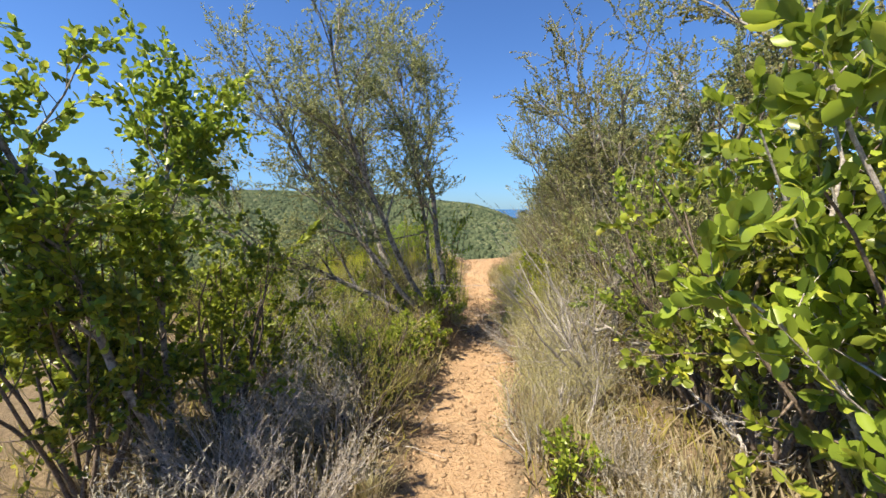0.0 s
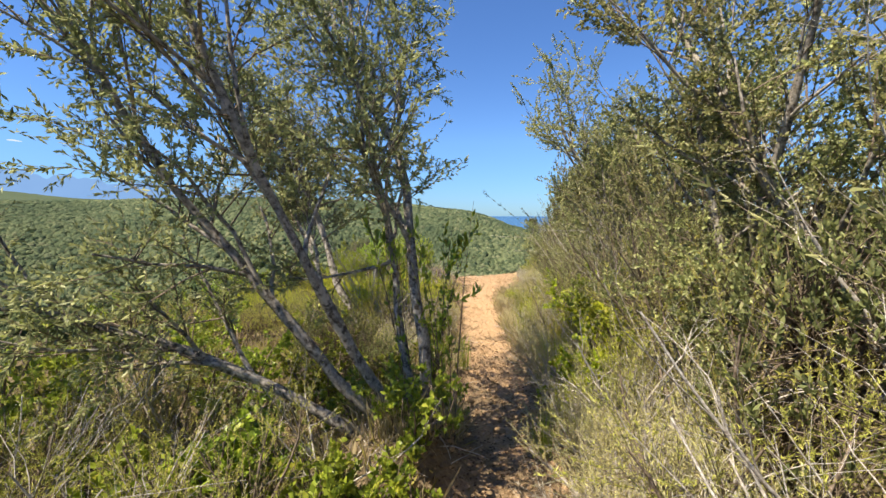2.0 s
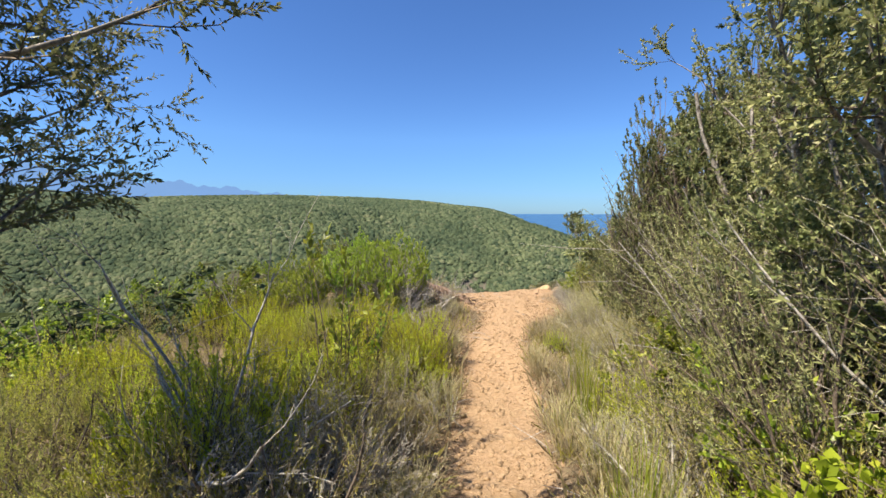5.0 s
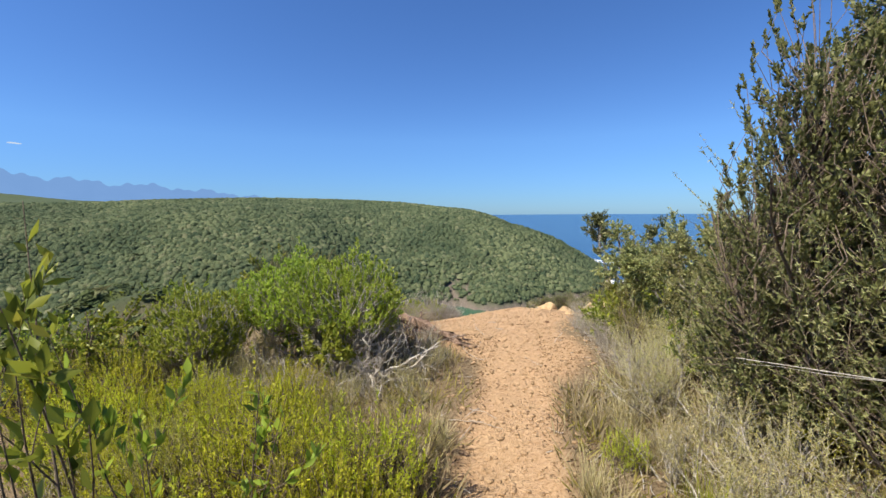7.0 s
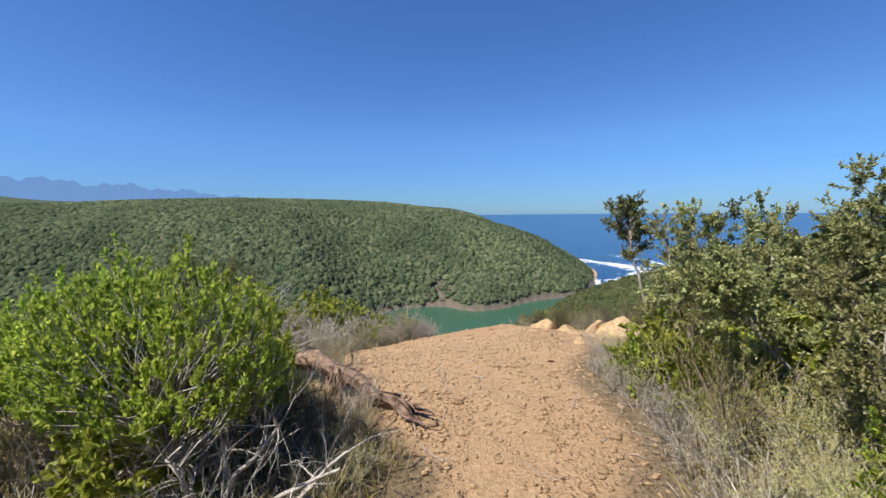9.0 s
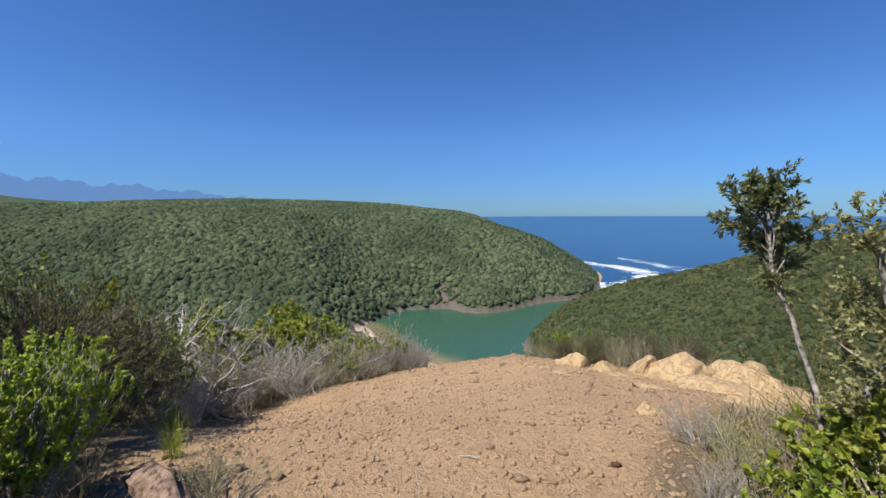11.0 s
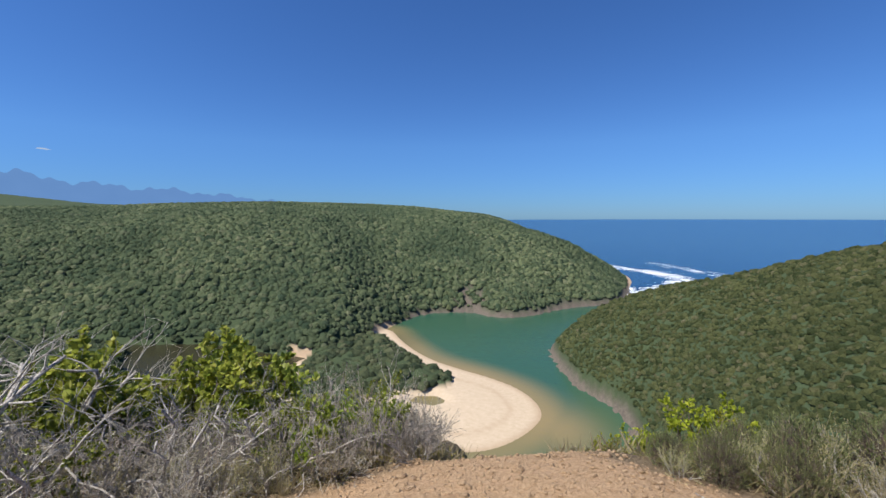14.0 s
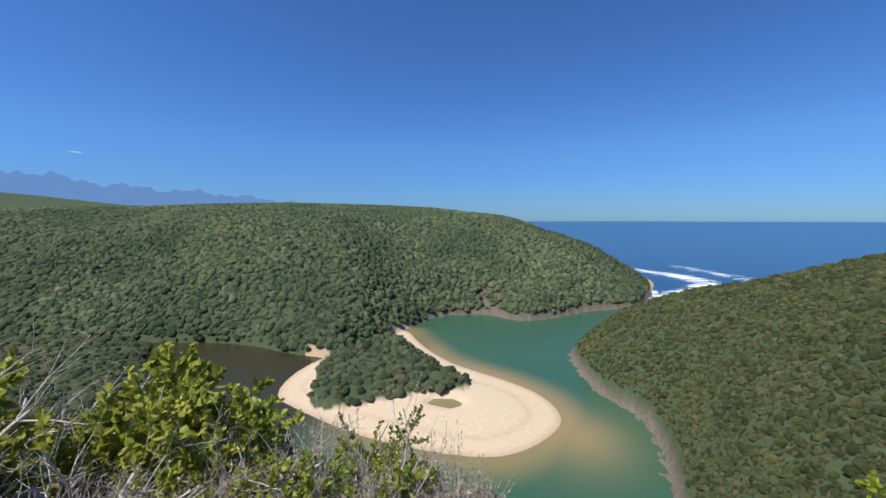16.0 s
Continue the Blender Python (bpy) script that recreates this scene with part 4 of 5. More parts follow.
repeat(grey, [(1.72, 4.3, 0, 0.9), (1.62, 3.4, 10, 0.7), (1.75, 2.9, 100, 0.6), (1.95, 5.0, 10, 1.1), (1.75, 5.45, 200, 0.8), (1.65, 5.15, 20, 0.6), (1.95, 6.6, 50, 1.2), (1.85, 7.3, 150, 1.2), (1.7, 8.3, 250, 1.1), (1.65, 9.3, 60, 1.1), (1.5, 11.6, 20, 0.9),
              (1.95, 13.6, 10, 1.15), (2.4, 14.3, 80, 1.1), (1.7, 14.6, 200, 0.8), (-0.9, 14.55, 30, 0.45), (-1.5, 14.9, 10, 0.55), (-0.75, 14.1, 10, 0.5), (1.8, 5.2, 70, 1.0), (1.72, 5.9, 140, 0.85), (1.55, 6.8, 30, 0.9), (1.5, 7.6, 200, 0.8), (1.4, 8.7, 90, 0.75), (1.3, 9.8, 10, 0.7), (1.2, 11.2, 260, 0.7), (1.35, 12.1, 40, 0.8),
              (1.5, 13.0, 120, 0.9), (1.7, 14.0, 300, 0.85), (1.85, 12.6, 30, 1.0), (-0.15, 9.3, 80, 0.85), (0.0, 10.2, 170, 0.7), (-0.3, 7.2, 20, 0.9), (0.05, 8.6, 20, 0.75), (-0.55, 10.5, 60, 0.85),
              (1.9, 15.2, 10, 0.7), (2.1, 16.9, 90, 0.7), (-1.5, 15.6, 10, 0.7), (-0.75, 13.2, 200, 0.6), (2.0, 3.6, 45, 0.8), (1.75, 10.5, 45, 0.9), (2.3, 13.3, 45, 1.0), (1.1, 20.85, 0, 0.6), (1.25, 20.5, 40, 0.45), (1.75, 20.4, 110, 0.5), (0.6, 20.75, 200, 0.4), (2.0, 3.2, 20, 0.9), (2.25, 3.8, 80, 1.1), (2.15, 4.4, 140, 1.1), (1.85, 3.8, 200, 0.7), (1.6, 20.75, 70, 0.7), (2.1, 20.7, 140, 0.7), (2.7, 20.7, 210, 0.8), (0.85, 20.9, 280, 0.45), (1.4, 21.2, 350, 0.7), (2.0, 21.3, 60, 0.8), (2.2, 6.0, 40, 1.25), (2.3, 5.4, 130, 1.2), (2.35, 6.6, 220, 1.3), (2.25, 7.1, 310, 1.2), (-3.4, 20.5, 10, 0.75), (-3.9, 20.4, 100, 0.85), (-4.5, 20.3, 190, 0.9), (-2.6, 21.0, 280, 0.7), (-5.1, 20.1, 50, 1.0), (-3.1, 20.8, 150, 0.75), (-1.5, 13.2, 20, 0.5), (-2.1, 13.1, 120, 0.55), (-2.7, 13.2, 220, 0.6), (-1.05, 13.6, 320, 0.5), (-1.8, 12.8, 60, 0.5), (1.7, 11.3, 10, 1.0), (1.9, 11.8, 110, 1.05), (2.0, 10.9, 210, 1.1), (1.75, 12.4, 300, 0.9), (1.5, 13.7, 0, 0.9), (1.95, 14.2, 70, 1.0), (1.6, 13.3, 140, 0.95), (2.2, 12.9, 210, 1.1), (1.35, 13.1, 290, 0.7), (2.6, 14.9, 30, 1.1), (1.75, 15.5, 100, 0.9), (1.55, 16.6, 170, 0.6)]
       + cast(7, 10, (-8, -4.2), (17.5, 20.5), (0.8, 1.1), 0.5, off_clearing)
       + cast(18, 10, (3.2, 7), (15.5, 20.5), (0.6, 1.0), 0.5, off_clearing) + cast(19, 10, (-5, -0.8), (11, 14.5), (0.5, 0.8), 0.8, off_bush)
       + cast(90, 12, (-3.6, -1.15), (12.3, 13.7), (0.4, 0.62), 0.8) + cast(91, 10, (-5, -2.4), (12.8, 14.0), (0.8, 1.05), 0.8))
yellow = shrub_spiky("cone_shrub", 33, 0.85, 0.42, 7, 250, 0.2, 36, 0.026, 0.34, LEAF_GOLD, "bright yellow-green cone shrub with upright leafy spikes", None, 1.3, 0.45)
repeat(yellow, [(-1.7, 12.4, 0, 0.75), (-2.2, 12.3, 80, 0.85), (-1.3, 12.2, 160, 0.65), (-2.7, 12.5, 240, 0.9), (-1.9, 11.9, 320, 0.8), (-0.5, 11.1, 0, 0.85), (-0.95, 11.25, 80, 1.15), (-1.35, 11.55, 20, 1.2), (-0.65, 11.6, 140, 1.0), (-0.95, 8.6, 250, 1.35), (-1.3, 9.3, 30, 1.2), (-0.45, 10.8, 30, 0.85), (-1.6, 10.4, 200, 0.8), (-0.9, 9.9, 300, 0.75), (-1.5, 8.8, 30, 0.9), (-2.2, 11.6, 70, 0.85),
                (2.0, 9.0, 100, 0.9), (1.95, 7.2, 10, 1.0), (2.1, 6.3, 90, 1.0), (1.75, 6.2, 220, 0.7), (2.3, 7.6, 320, 1.2), (1.9, 8.1, 200, 0.9), (1.55, 10.2, 40, 0.7), (1.05, 12.3, 70, 0.4), (2.3, 12.4, 130, 0.9), 
                (-5.2, 19.6, 20, 1.0), (-1.8, 12.7, 20, 0.8), (-3.0, 12.4, 200, 0.8), (-2.4, 9.4, 100, 0.9)]
       + cast(9, 20, (-4.5, -0.7), (9.5, 13.2), (0.7, 1.1), 0.85, off_bush))
green = shrub_spiky("green_shrub", 34, 1.35, 0.8, 12, 1150, 0.085, 24, 0.038, 0.46, LEAF_BUSH, "round green shrub with pale bare lower stems", BARK_DEAD, 0.8, 0.66, 0.55)
repeat(green, [(-1.8, 14.0, 0, 1.08), (-2.7, 14.3, 100, 1.1), (-2.5, 15.4, 200, 0.8), (-3.4, 13.4, 200, 0.9), (-1.7, 14.5, 45, 0.6)])
screen = shrub_spiky("tall_dark_shrub", 38, 3.1, 0.72, 12, 1700, 0.14, 24, 0.042, 0.44, LEAF_SHADE, "tall dense shrub with dark leaves over grey twigs", BARK_TWIG, 0.8, 0.6, 0.14, (0.55, 0.8))
repeat(screen, [(2.3, 12.5, 0, 1.0), (3.0, 12.1, 120, 1.1)])
dark = shrub_spiky("dark_shrub", 37, 1.4, 0.85, 6, 800, 0.1, 20, 0.034, 0.42, LEAF_SHADE, "dense dark olive shrub with leafy tips", None, 0.7, 0.7, 0.2)
repeat(dark, [(-3.6, 16.3, 0, 1.05), (-4.4, 16.8, 80, 1.1), (-4.6, 17.8, 200, 1.2), (-3.3, 15.4, 130, 0.8), (2.6, 13.0, 310, 1.15), (0.9, 20.75, 100, 0.28), (1.3, 20.55, 200, 0.3), (0.6, 21.05, 300, 0.24), (1.5, 20.95, 40, 0.42), (2.2, 21.0, 140, 0.5), (2.9, 21.0, 240, 0.55), (1.15, 21.15, 10, 0.36), (2.9, 10.8, 150, 1.2), (2.6, 13.3, 260, 0.8), (2.7, 7.3, 60, 1.1), (3.0, 5.2, 300, 1.2), (2.5, 9.6, 30, 0.9), (-0.7, 6.9, 100, 0.7), (-0.1, 6.7, 10, 0.45)])

# bleached, leafless shrubs
dead = shrub_dead("dead_shrub", 41, 1.1, 0.7, 6, "bleached leafless shrub with tangled twigs")
repeat(dead, [(2.05, 4.2, 0, 1.05), (2.3, 7.4, 90, 1.2), (2.0, 5.6, 180, 1.0), (-0.4, 4.0, 30, 0.8), (-0.6, 3.0, 200, 0.9), (-1.15, 8.7, 60, 1.5), (-1.7, 13.35, 60, 0.6), (-2.3, 13.3, 160, 0.65), (-1.3, 13.5, 250, 0.55), (-1.3, 13.7, 10, 0.8), (-4.2, 20.6, 10, 0.9),
              (-3.2, 21.8, 200, 1.15), (-2.4, 22.0, 300, 1.1), (2.3, 10.9, 40, 1.2), (2.5, 8.4, 40, 1.5), (0.1, 4.9, 100, 0.75), (2.7, 13.6, 40, 0.9),
              (3.3, 17.2, 20, 0.9), (2.4, 15.4, 60, 0.8), (-0.9, 5.0, 140, 0.9), (-4.3, 19.8, 10, 0.9), (-2.9, 21.2, 100, 0.6), (1.9, 14.6, 10, 0.5), (-1.0, 14.3, 10, 0.5), (3.0, 5.0, 70, 1.9), (3.2, 8.8, 170, 1.9)])

fan = shrub_dead("bleached_shrub", 45, 1.5, 0.55, 6, "bleached dead shrub with a fan of straight bare branches", "", (-0.35, -0.2), 0.009, 0.06, 0.4)
repeat(fan, [(2.3, 3.55, 0, 0.95), (2.5, 4.3, 40, 1.1), (-0.2, 2.4, 150, 0.55), (0.1, 1.9, 200, 0.5), (-0.75, 3.5, 180, 0.75), (-0.3, 3.9, 230, 0.6), (-1.3, 4.3, 200, 0.8), (2.7, 8.6, 20, 1.3), (2.6, 10.0, 330, 1.2)])
gnarled = shrub_dead("gnarled_shrub", 43, 1.25, 1.1, 9, "gnarled half-dead shrub with thick silver branches", "", (0, 0), 0.026, 0.42, 0.36)
repeat(gnarled, [(-5.0, 21.1, 0, 1.4), (-4.1, 21.2, 90, 1.3), (-5.9, 21.3, 200, 1.5), (-3.5, 21.2, 40, 1.1), (-6.8, 21.0, 140, 1.3), (-6.2, 20.0, 20, 1.1), (2.9, 2.9, 10, 0.6), (2.9, 4.0, 110, 1.0), (-4.6, 19.2, 30, 1.2), (-4.0, 20.3, 100, 1.0), (-5.6, 18.9, 150, 1.8), (-5.4, 20.4, 200, 1.75), (-1.4, 13.6, 60, 0.8), (-2.0, 14.2, 10, 0.8), (-4.6, 21.0, 250, 1.1), (-5.5, 21.0, 310, 1.25), (-3.9, 21.0, 170, 0.9), (-3.1, 21.5, 230, 0.85), (-6.4, 21.4, 80, 1.4), (-4.4, 21.8, 20, 1.1)])
dry = shrub_fine("dry_heath_shrub", 36, 0.85, 0.6, 210, 16, 0.028, LEAF_HEATH, "dead grey-mauve heath shrub with brittle fine twigs", BARK_DEAD, 0.75)
repeat(dry, [(-3.0, 21.1, 0, 1.35), (-2.3, 21.5, 60, 1.25), (-3.6, 21.3, 30, 1.4), (-5.2, 19.3, 140, 1.6), (-4.5, 20.0, 220, 1.4), (-1.75, 21.5, 120, 0.8), (-3.7, 20.6, 180, 1.0), (-4.2, 20.9, 240, 1.2), (-4.9, 20.6, 300, 1.2), (-2.6, 21.2, 200, 1.0), (-1.9, 21.8, 20, 1.0), (-2.0, 22.1, 90, 1.1), (-5.6, 20.9, 210, 1.0), (-3.4, 20.0, 60, 1.0), (-4.0, 19.4, 110, 1.2), (-4.6, 18.9, 10, 1.3), (-5.0, 19.8, 70, 1.4), (-3.9, 18.2, 10, 0.9),
             (-0.4, 8.2, 30, 1.15), (-0.15, 8.7, 130, 0.95), (-0.6, 9.0, 230, 1.2), (-0.3, 7.7, 330, 0.9), (-1.0, 14.9, 330, 0.45), (-1.9, 13.0, 10, 0.5), (-1.2, 13.2, 80, 0.5), (-2.5, 13.0, 180, 0.55), (2.3, 15.3, 40, 0.7), (1.45, 15.9, 100, 0.5), (1.9, 5.9, 10, 0.8), (1.6, 4.9, 100, 0.6), (2.0, 16.4, 200, 0.6)]
       + cast(72, 8, (-3.4, -2.0), (22.0, 23.2), (0.7, 1.0)) + [(1.5, 13.9, 20, 0.6), (1.5, 14.5, 80, 0.55), (1.45, 14.9, 140, 0.6), (1.35, 15.3, 200, 0.5), (1.25, 15.7, 260, 0.5), (1.2, 16.2, 320, 0.45), (1.45, 17.0, 50, 0.5), (2.3, 2.1, 110, 0.65), (2.2, 2.7, 170, 0.6), (2.45, 1.5, 230, 0.6), (0.45, 2.0, 290, 0.8), (0.4, 2.8, 20, 0.85), (0.05, 2.3, 110, 0.9), (0.0, 1.6, 190, 0.9), (-0.1, 3.0, 260, 0.9), (0.65, 1.5, 80, 0.6)])

# grasses and reeds
def undergrowth(name, seed, n, mat, length, label, tall):
    """Low grass and herbs between the shrubs."""
    rng = np.random.default_rng(seed)
    y = rng.uniform(-0.5, 23.5, n)
    dx = np.abs(rng.normal(size=n)) * 1.7 + rng.uniform(0.36, 0.6, n)
    x = np.interp(y, PATH_Y, PATH_X) + np.sign(rng.normal(size=n)) * dx
    ok = np.array([y_ < 13.6 or bool(off_clearing(x_, y_)) for x_, y_ in zip(x, y)])
    clump = ripple(x, y, 2.3, seed) + rng.normal(size=n) * 0.35 > -0.15
    x, y = x[ok & clump], y[ok & clump]
    p = np.stack([x, y, near_height(x, y) - 0.02], -1)
    way = unit(rng.normal(size=p.shape) * np.array([0.5, 0.5, 0.2]) + np.array([0, 0, tall]))
    v, f = leaves(rng, p, way, length, length * 0.05 + 0.002)
    tagged(new(name, mesh_of(name, v, f, mat)), label, "grass", "", "stuff")


undergrowth("dry_undergrowth", 55, 60000, LEAF_STRAW, 0.26, "fine dry grass between the shrubs", 0.9)
undergrowth("green_undergrowth", 56, 40000, LEAF_NEEDLE, 0.2, "low green heath growth between the shrubs", 0.7)
straw = tuft("grass_tuft", 51, 0.42, 0.27, 170, LEAF_STRAW, "dry straw-coloured grass tuft", 0.0022)
repeat(straw, [(xc + s * o, y, i * 47 % 360, 0.7 + 0.35 * ((i * 7) % 5) / 5) for i, (y, s, o) in enumerate((y0 * 0.42 + 1.5, s0, 0.52 + 0.22 * ((k * 5 + y0 * 3) % 4))
               for y0 in range(28) for k, s0 in ((0, 1), (1, 1), (2, -1))) for xc in (float(np.interp(y, PATH_Y, PATH_X)),)]
       + cast(10, 26, (-3.2, 3.0), (12.5, 16.5), (0.5, 0.95), 0.6, off_clearing) + cast(11, 16, (-6, -2.2), (18, 22.8), (0.4, 0.8), 0.4, off_clearing))
reed = tuft("reed_tuft", 52, 0.8, 0.22, 110, LEAF_REED, "fresh green reed tuft", 0.0028)
repeat(reed, [(1.28, 11.5, 0, 0.85), (-0.35, 3.6, 40, 0.8), (1.35, 8.9, 80, 1.0), (1.25, 10.4, 20, 1.1), (2.6, 9.6, 70, 1.8), (0.1, 7.9, 120, 1.0), (-2.4, 16.4, 10, 0.5), (-3.9, 18.0, 60, 0.5), (1.4, 5.9, 90, 0.6),
              (0.55, 7.7, 120, 0.7), (1.55, 7.1, 120, 0.9)])


# ---- fallen log ----
def fallen_log():
    rng = np.random.default_rng(61)
    root = new("fallen_log")
    tagged(root, "weathered dark fallen log with splintered ends beside the path", "log")
    z = height_at(-1.0, 15.0)
    pts = np.array([(-1.9, 15.68, z + 0.16), (-1.62, 15.52, z + 0.24), (-1.36, 15.34, z + 0.21), (-1.12, 15.27, z + 0.19), (-0.9, 15.12, z + 0.10), (-0.72, 15.1, z + 0.07), (-0.56, 14.98, z + 0.02)])
    v, f = tubes([(pts, 0.085, 0.055)], 16)
    v = v + rng.normal(size=v.shape) * 0.016
    part("trunk", mesh_of("trunk", v, f, BARK_LOG), root)
    ends = []
    for _ in range(16):
        ends.append((limb(rng, pts[-1] + rng.normal(size=3) * 0.045, (0.6, -0.35, -0.12), rng.uniform(0.12, 0.3), 4, 0.22), 0.02, 0.004))
        ends.append((limb(rng, pts[2] + rng.normal(size=3) * 0.06, (0.1, -0.5, -0.5), rng.uniform(0.15, 0.4), 4, 0.25), 0.014, 0.004))
    tagged(part("splinter_mass", mesh_of("splinter_mass", *tubes(ends, 4), BARK_LOG), root), "", "", "", "stuff")


fallen_log()
brush = shrub_dead("dead_brush", 44, 0.75, 0.6, 4, "dark dead brush piled beside the fallen log", "", (0, 0), 0.012, 0.3, 0.45)
for child in brush.children:
    child.data.materials[0] = BARK_LOG
repeat(brush, [(-1.15, 14.75, 0, 0.75), (-1.45, 15.1, 90, 0.85), (-0.85, 14.7, 200, 0.6), (-1.6, 14.7, 300, 0.8), (0.45, 7.0, 40, 0.5), (0.5, 6.6, 150, 0.5), (0.35, 7.5, 260, 0.6), (2.1, 10.2, 60, 1.1), (2.25, 11.2, 10, 1.2), (2.2, 9.4, 200, 1.0)])


# ---- rocks and stones ----
def boulder(seed, size, cuts=11, mat=None):
    """A weathered sandstone lump: a sphere flattened by planes, split by joints, then roughened."""
    rng = np.random.default_rng(seed)
    bm = bmesh.new()
    bmesh.ops.create_icosphere(bm, subdivisions=5, radius=1.0)
    v = np.array([q.co[:] for q in bm.verts])
    for _ in range(cuts):
        n = unit(rng.normal(size=3) * np.array([1, 1, 0.8]))
        over = softplus(v @ n - rng.uniform(0.5, 0.8), 0.035)
        v = v - over[:, None] * n * 0.9
    for _ in range(4):
        n = unit(rng.normal(size=3) * np.array([1, 1, 0.35]))
        gap = v @ n - rng.uniform(-0.5, 0.5) + 0.05 * ripple(v[:, 0] * 4, v[:, 1] * 4 + v[:, 2] * 3, 1.0, seed)
        v = v * (1 - 0.07 * np.exp(-(gap / 0.022) ** 2) + 0.03 * np.tanh(gap / 0.02))[:, None]
    v = v + unit(v) * (0.035 * ripple(v[:, 0] * 5, v[:, 1] * 5 + v[:, 2] * 4, 1.0, seed) + 0.014 * ripple(v[:, 0] * 15, v[:, 1] * 15 + v[:, 2] * 12, 1.0))[:, None] + rng.normal(size=v.shape) * 0.004
    v = v * np.array(size)
    f = np.array([[q.index for q in p.verts] for p in bm.faces])
    bm.free()
    return mesh_of("rock", v, f, mat or ROCK, True)


def rocks():
    for i, (x, y, sx, sy, sz, turn, tip, lift) in enumerate([(1.0, 20.0, 0.38, 0.26, 0.24, 20, 8, -0.02), (2.35, 19.75, 0.7, 0.42, 0.40, -12, 10, 0.0), (3.1, 19.5, 0.75, 0.55, 0.42, 14, -6, 0.02),
                                                             (1.5, 19.45, 0.6, 0.24, 0.10, -35, 5, -0.03), (2.55, 19.1, 0.7, 0.4, 0.2, -20, 8, -0.03), (3.6, 20.4, 0.36, 0.3, 0.34, 40, 0, 0.1),
                                                             (3.3, 18.7, 0.6, 0.5, 0.26, 70, 0, -0.03), (1.8, 18.7, 0.55, 0.26, 0.08, -30, 5, -0.03), (0.45, 19.7, 0.3, 0.14, 0.06, 10, 0, -0.01),
                                                             (2.55, 18.3, 0.5, 0.4, 0.12, 15, 0, -0.02), (1.35, 19.85, 0.35, 0.22, 0.16, 60, 0, -0.02), (1.28, 17.6, 0.2, 0.14, 0.16, 30, 0, 0.0),
                                                             (0.7, 19.3, 0.2, 0.14, 0.05, 60, 0, 0.0), (1.9, 19.95, 0.3, 0.25, 0.3, 100, 0, 0.0)]):
        ob = new("rock", boulder(70 + i, (sx, sy, sz)))
        tagged(ob, "cracked pale ochre sandstone outcrop", "rock", "sandstone outcrops")
        ob.matrix_basis = pose(x, y, height_at(x, y) + lift - 0.03, tip, 0, turn)


rocks()


def stones():
    """Loose stones on the path and the clearing, single ones first, gravel joined."""
    rng = np.random.default_rng(81)
    kinds = []
    for k in range(5):
        bm = bmesh.new()
        bmesh.ops.create_icosphere(bm, subdivisions=1, radius=1.0)
        v = np.array([q.co[:] for q in bm.verts])
        f = np.array([[q.index for q in p.verts] for p in bm.faces])
        bm.free()
        for _ in range(6):
            n = unit(rng.normal(size=3))
            v = v - np.clip(v @ n - 0.55, 0, None)[:, None] * n
        kinds.append((v * np.array([1, rng.uniform(0.6, 0.9), rng.uniform(0.35, 0.6)]), f))
    meshes = [mesh_of("stone", v, f, PEBBLE) for v, f in kinds]
    red = mesh_of("stone", kinds[0][0], kinds[0][1], STONE_RED)

    def spot():
        while True:
            if rng.uniform() < 0.8:
                x, y = rng.uniform(-3.8, 3.0), rng.uniform(14, 21.4)
                if off_clearing(x - 0.1, y) or off_clearing(x + 0.1, y):
                    continue
            else:
                y = rng.uniform(1, 14)
                x = np.interp(y, PATH_Y, PATH_X) + rng.normal() * 0.3
            return x, y

    for k in range(298):
        x, y = spot()
        s = 0.03 + 0.06 * rng.uniform() ** 2.2
        ob = new("stone", meshes[k % 5])
        ob.parent = ground
        ob.matrix_basis = pose(x, y, height_at(x, y) + s * 0.12, rng.uniform(-15, 15), rng.uniform(-15, 15), rng.uniform(0, 360)) @ Matrix.Scale(s, 4)
    ob = tagged(new("stone", red), "single dark red loose stone", "stone")
    ob.matrix_basis = pose(0.75, 16.6, height_at(0.75, 16.6) + 0.015, 0, 0, 20) @ Matrix.Scale(0.045, 4)
    vs, fs, start = [], [], 0
    for k in range(11500):
        x, y = spot()
        s = 0.007 + 0.034 * rng.uniform() ** 2.0
        v, f = kinds[k % 5]
        c, sn = np.cos(k), np.sin(k)
        w = np.stack([v[:, 0] * c - v[:, 1] * sn, v[:, 0] * sn + v[:, 1] * c, v[:, 2]], -1) * s
        vs.append(w + np.array([x, y, height_at(x, y) + s * 0.15]))
        fs.append(f + start)
        start += len(v)
    tagged(new("gravel", mesh_of("gravel", np.concatenate(vs), np.concatenate(fs), PEBBLE)), "loose ochre gravel strewn over the bare soil", "gravel", "", "stuff")


stones()


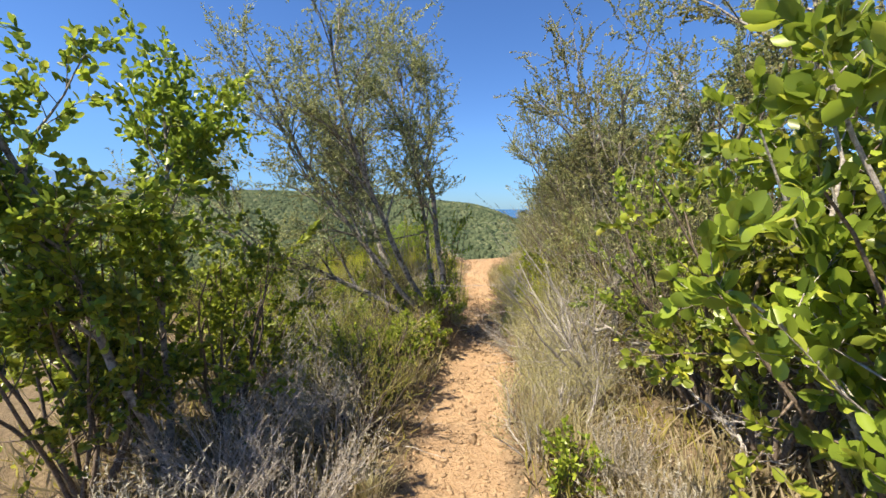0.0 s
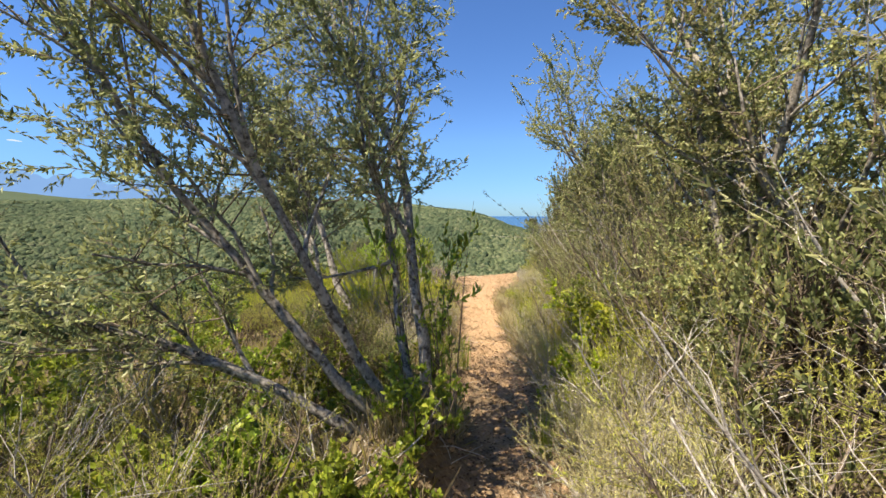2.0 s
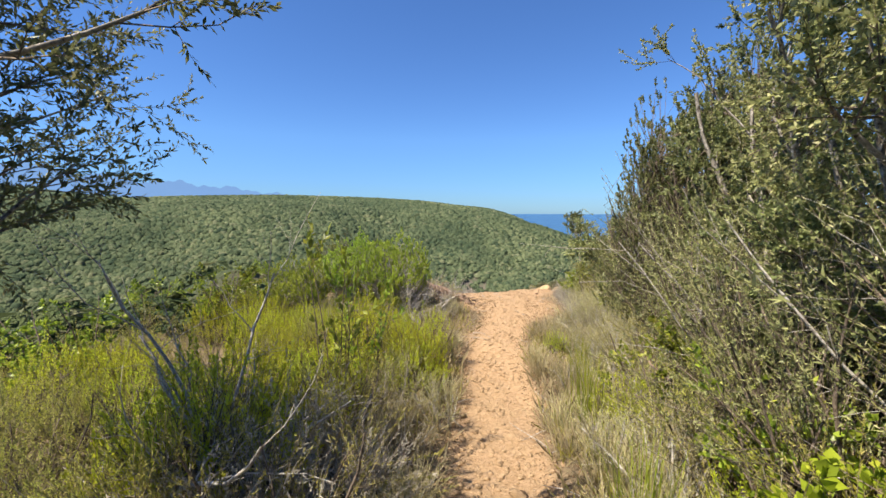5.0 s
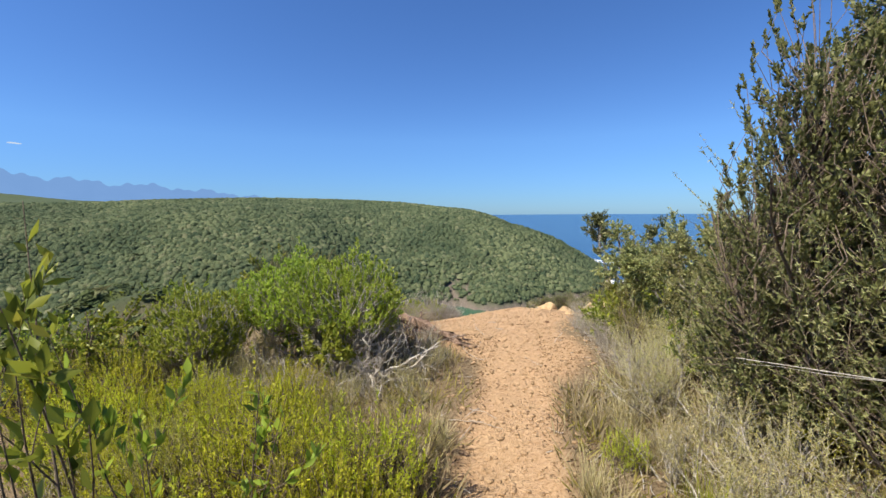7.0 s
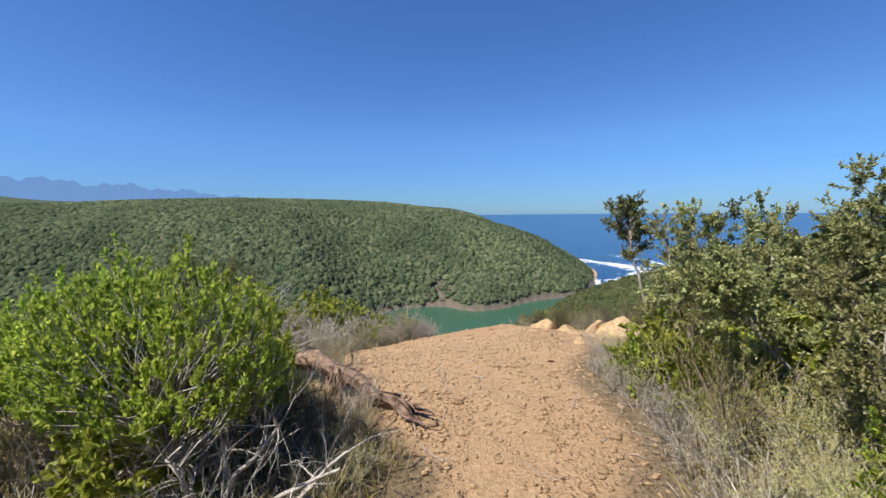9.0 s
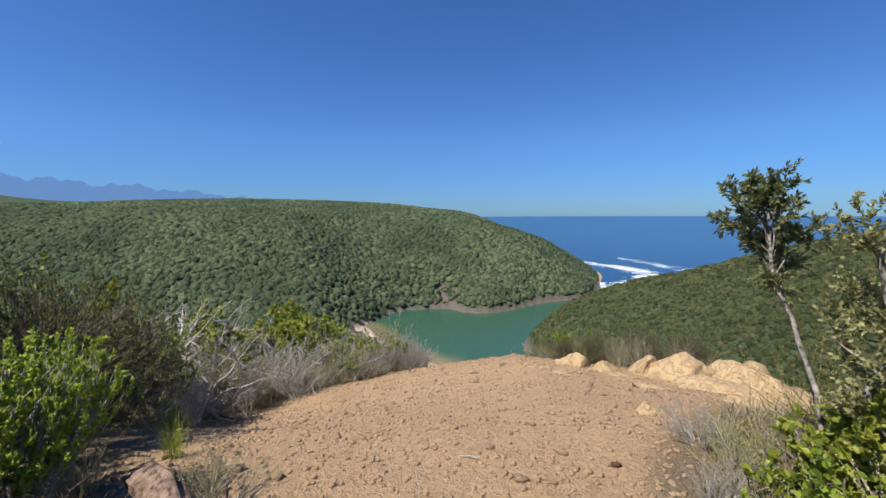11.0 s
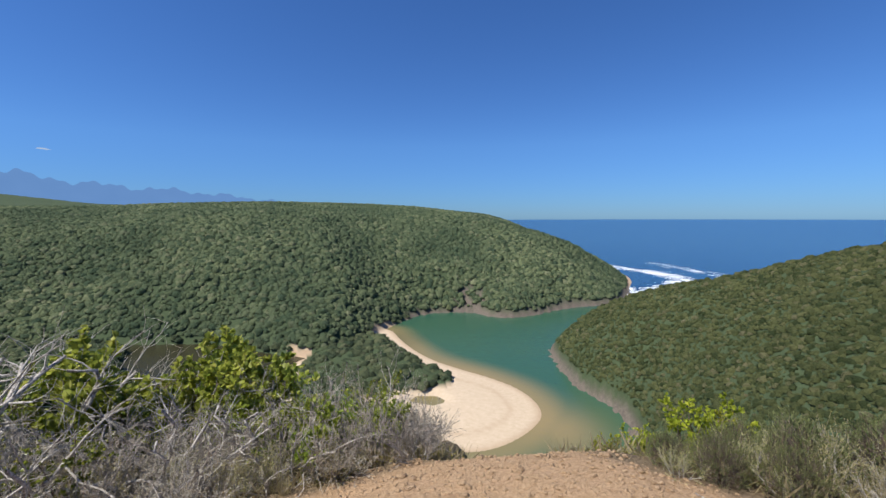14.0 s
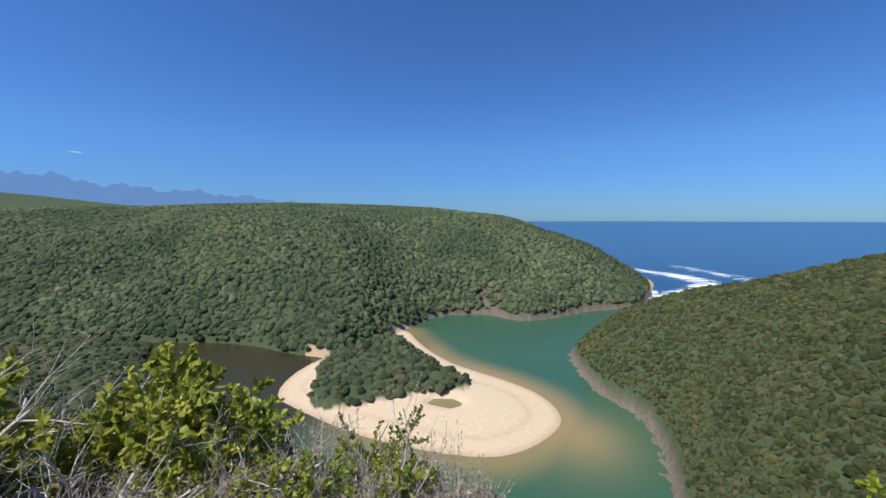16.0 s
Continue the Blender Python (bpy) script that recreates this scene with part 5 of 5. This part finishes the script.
def litter():
    """Dry leaves and twigs on the ground beside and under the shrubs."""
    rng = np.random.default_rng(91)
    n = 20000
    y = rng.uniform(0.5, 15.5, n)
    xc = np.interp(y, PATH_Y, PATH_X)
    x = xc + np.sign(rng.normal(size=n)) * (0.28 + np.abs(rng.normal(size=n)) * 0.75)
    shade = (y > 5.0) & (y < 8.8) & (rng.uniform(size=n) < 0.6)
    x = np.where(shade, xc + rng.normal(size=n) * 0.35, x)
    p = np.stack([x, y, near_height(x, y) + rng.uniform(0.004, 0.02, n)], -1)
    way = unit(rng.normal(size=(n, 3)) * np.array([1, 1, 0.18]))
    v, f = leaves(rng, p, way, 0.028, 0.011)
    tagged(new("leaf_litter", mesh_of("leaf_litter", v, f, LEAF_LITTER)), "brown dry leaves scattered along the path edges", "leaves", "", "stuff")
    sticks = []
    for k in range(420):
        yy = rng.uniform(1, 16)
        xx = np.interp(yy, PATH_Y, PATH_X) + np.sign(rng.normal()) * (0.3 + abs(rng.normal()) * 0.9)
        a = rng.uniform(0, 6.28)
        q = limb(rng, (xx, yy, height_at(xx, yy) + 0.012), (np.cos(a), np.sin(a), 0.04), rng.uniform(0.1, 0.45), 4, 0.15)
        sticks.append((q, 0.004, 0.002))
    tagged(new("fallen_twigs", mesh_of("fallen_twigs", *tubes(sticks, 4), BARK_DEAD)), "pale fallen twigs lying among dry leaves", "twigs", "", "stuff")
    for x, y, a, l in ((-0.15, 16.6, 150, 0.16), (0.0, 16.0, 170, 0.13), (-1.9, 16.2, 10, 0.2), (0.75, 20.0, 175, 0.3)):
        q = limb(rng, (0, 0, 0.008), (1, 0, 0), l, 4, 0.12)
        ob = new("stick", mesh_of("stick", *tubes([(q, 0.006, 0.003)], 6), BARK_DEAD))
        tagged(ob, "short pale dry stick on bare soil", "stick", "sticks on the clearing")
        ob.matrix_basis = pose(x, y, height_at(x, y) + 0.004, 0, 0, a)


litter()


# ---- far woods ----
def woods(name, seed, n, reach, turn, size, label, where, tall=0.72, clumps=12, mat=None, least=0.9):
    """Tree crowns on the hills, joined: lumpy domes far off, loose domes of leaf clumps nearer."""
    rng = np.random.default_rng(seed)
    a = np.radians(rng.uniform(*turn, n))
    d = np.sqrt(rng.uniform(reach[0] ** 2, reach[1] ** 2, n))
    x, y = d * np.sin(a), d * np.cos(a)
    z, _, wood_, beach_, stone_ = terrain(x, y)
    ok = (wood_ > least) & (beach_ < 0.1) & (stone_ < 0.3) & (z > SEA + 0.6) & where(x, y, z)
    x, y, z = x[ok], y[ok], z[ok]
    m = len(x)
    s = rng.uniform(*size, m) * rng.choice([0.6, 0.8, 1.0, 1.35], m)
    foot = np.stack([x, y, z - s * 0.25], -1)[:, None]
    if clumps == 0:
        k = 5
        a = np.arange(k) * 2 * np.pi / k + rng.uniform(0, 6.28, (m, 1))
        rough = lambda: rng.uniform(0.72, 1.28, (m, k, 1))
        low = np.stack([np.cos(a), np.sin(a), np.zeros_like(a)], -1) * rough()
        mid = np.stack([np.cos(a + 0.63) * 0.78, np.sin(a + 0.63) * 0.78, np.full_like(a, 0.72 * tall)], -1) * rough()
        top = np.stack([rng.normal(size=m) * 0.15, rng.normal(size=m) * 0.15, tall * rng.uniform(0.95, 1.3, m)], -1)[:, None]
        v = foot + np.concatenate([low, mid, top], 1) * s[:, None, None]
        tri = [t for i in range(k) for j in ((i + 1) % k,) for t in ((i, j, k + i), (j, k + j, k + i), (k + i, k + j, 2 * k))]
        f = (np.arange(m)[:, None, None] * (2 * k + 1) + np.array(tri)[None]).reshape(-1, 3)
        tagged(new(name, mesh_of(name, v.reshape(-1, 3), f, mat or CANOPY, True)), label, "trees", "", "stuff")
        return
    out = unit(rng.normal(size=(m, clumps, 3)) * np.array([1, 1, 0.9]) + np.array([0, 0, 0.7]))
    c = foot + np.array([0, 0, 0.15]) * s[:, None, None] + out * s[:, None, None] * np.array([1, 1, tall]) * rng.uniform(0.65, 1.1, (m, clumps, 1))
    nor = unit(out + np.array([0, 0, 0.55]) + rng.normal(size=out.shape) * 0.25)
    e1 = unit(np.cross(nor, rng.normal(size=out.shape)))
    e2 = np.cross(nor, e1)
    w = (s * 2.1 / math.sqrt(clumps))[:, None, None] * rng.uniform(0.7, 1.3, (m, clumps, 1))
    v = np.stack([c + e1 * w, c - e1 * w * 0.5 + e2 * w * 0.87, c - e1 * w * 0.5 - e2 * w * 0.87], 2)
    f = np.arange(m * clumps * 3).reshape(-1, 3)
    tagged(new(name, mesh_of(name, v.reshape(-1, 3), f, mat or CANOPY)), label, "trees", "", "stuff")


woods("far_woods", 101, 78000, (250, 800), (-66, 16), (1.5, 3.0), "dense dark green bush forest covering the far headland", lambda x, y, z: side_of(x, y, HEADLAND) > 4, 0.9, 0)
woods("spur_woods", 102, 52000, (50, 380), (2, 46), (0.5, 1.25), "low green coastal scrub covering the nearer hillside", lambda x, y, z: side_of(x, y, SPUR) > 4, 0.95, 0, SPUR_CANOPY)
woods("slope_woods", 103, 2600, (26, 120), (-66, 46), (0.5, 1.1), "scrub on the steep slope below the lookout", lambda x, y, z: z > SEA + 3, 0.85, 60, SPUR_CANOPY)
woods("plateau_scrub", 105, 3600, (1, 40), (-180, 180), (0.3, 0.6), "low scrub on the ridge away from the path", lambda x, y, z: (np.abs(x - np.interp(y, PATH_Y, PATH_X)) > 4.3) & (z > -9), 0.85, 40, SPUR_CANOPY, 0.0)
woods("valley_woods", 104, 12000, (120, 520), (-72, -10), (1.6, 3.0), "trees and bushes on the valley floor", lambda x, y, z: (z < SEA + 30) & (side_of(x, y, HEADLAND) < 4), 0.8, 0)
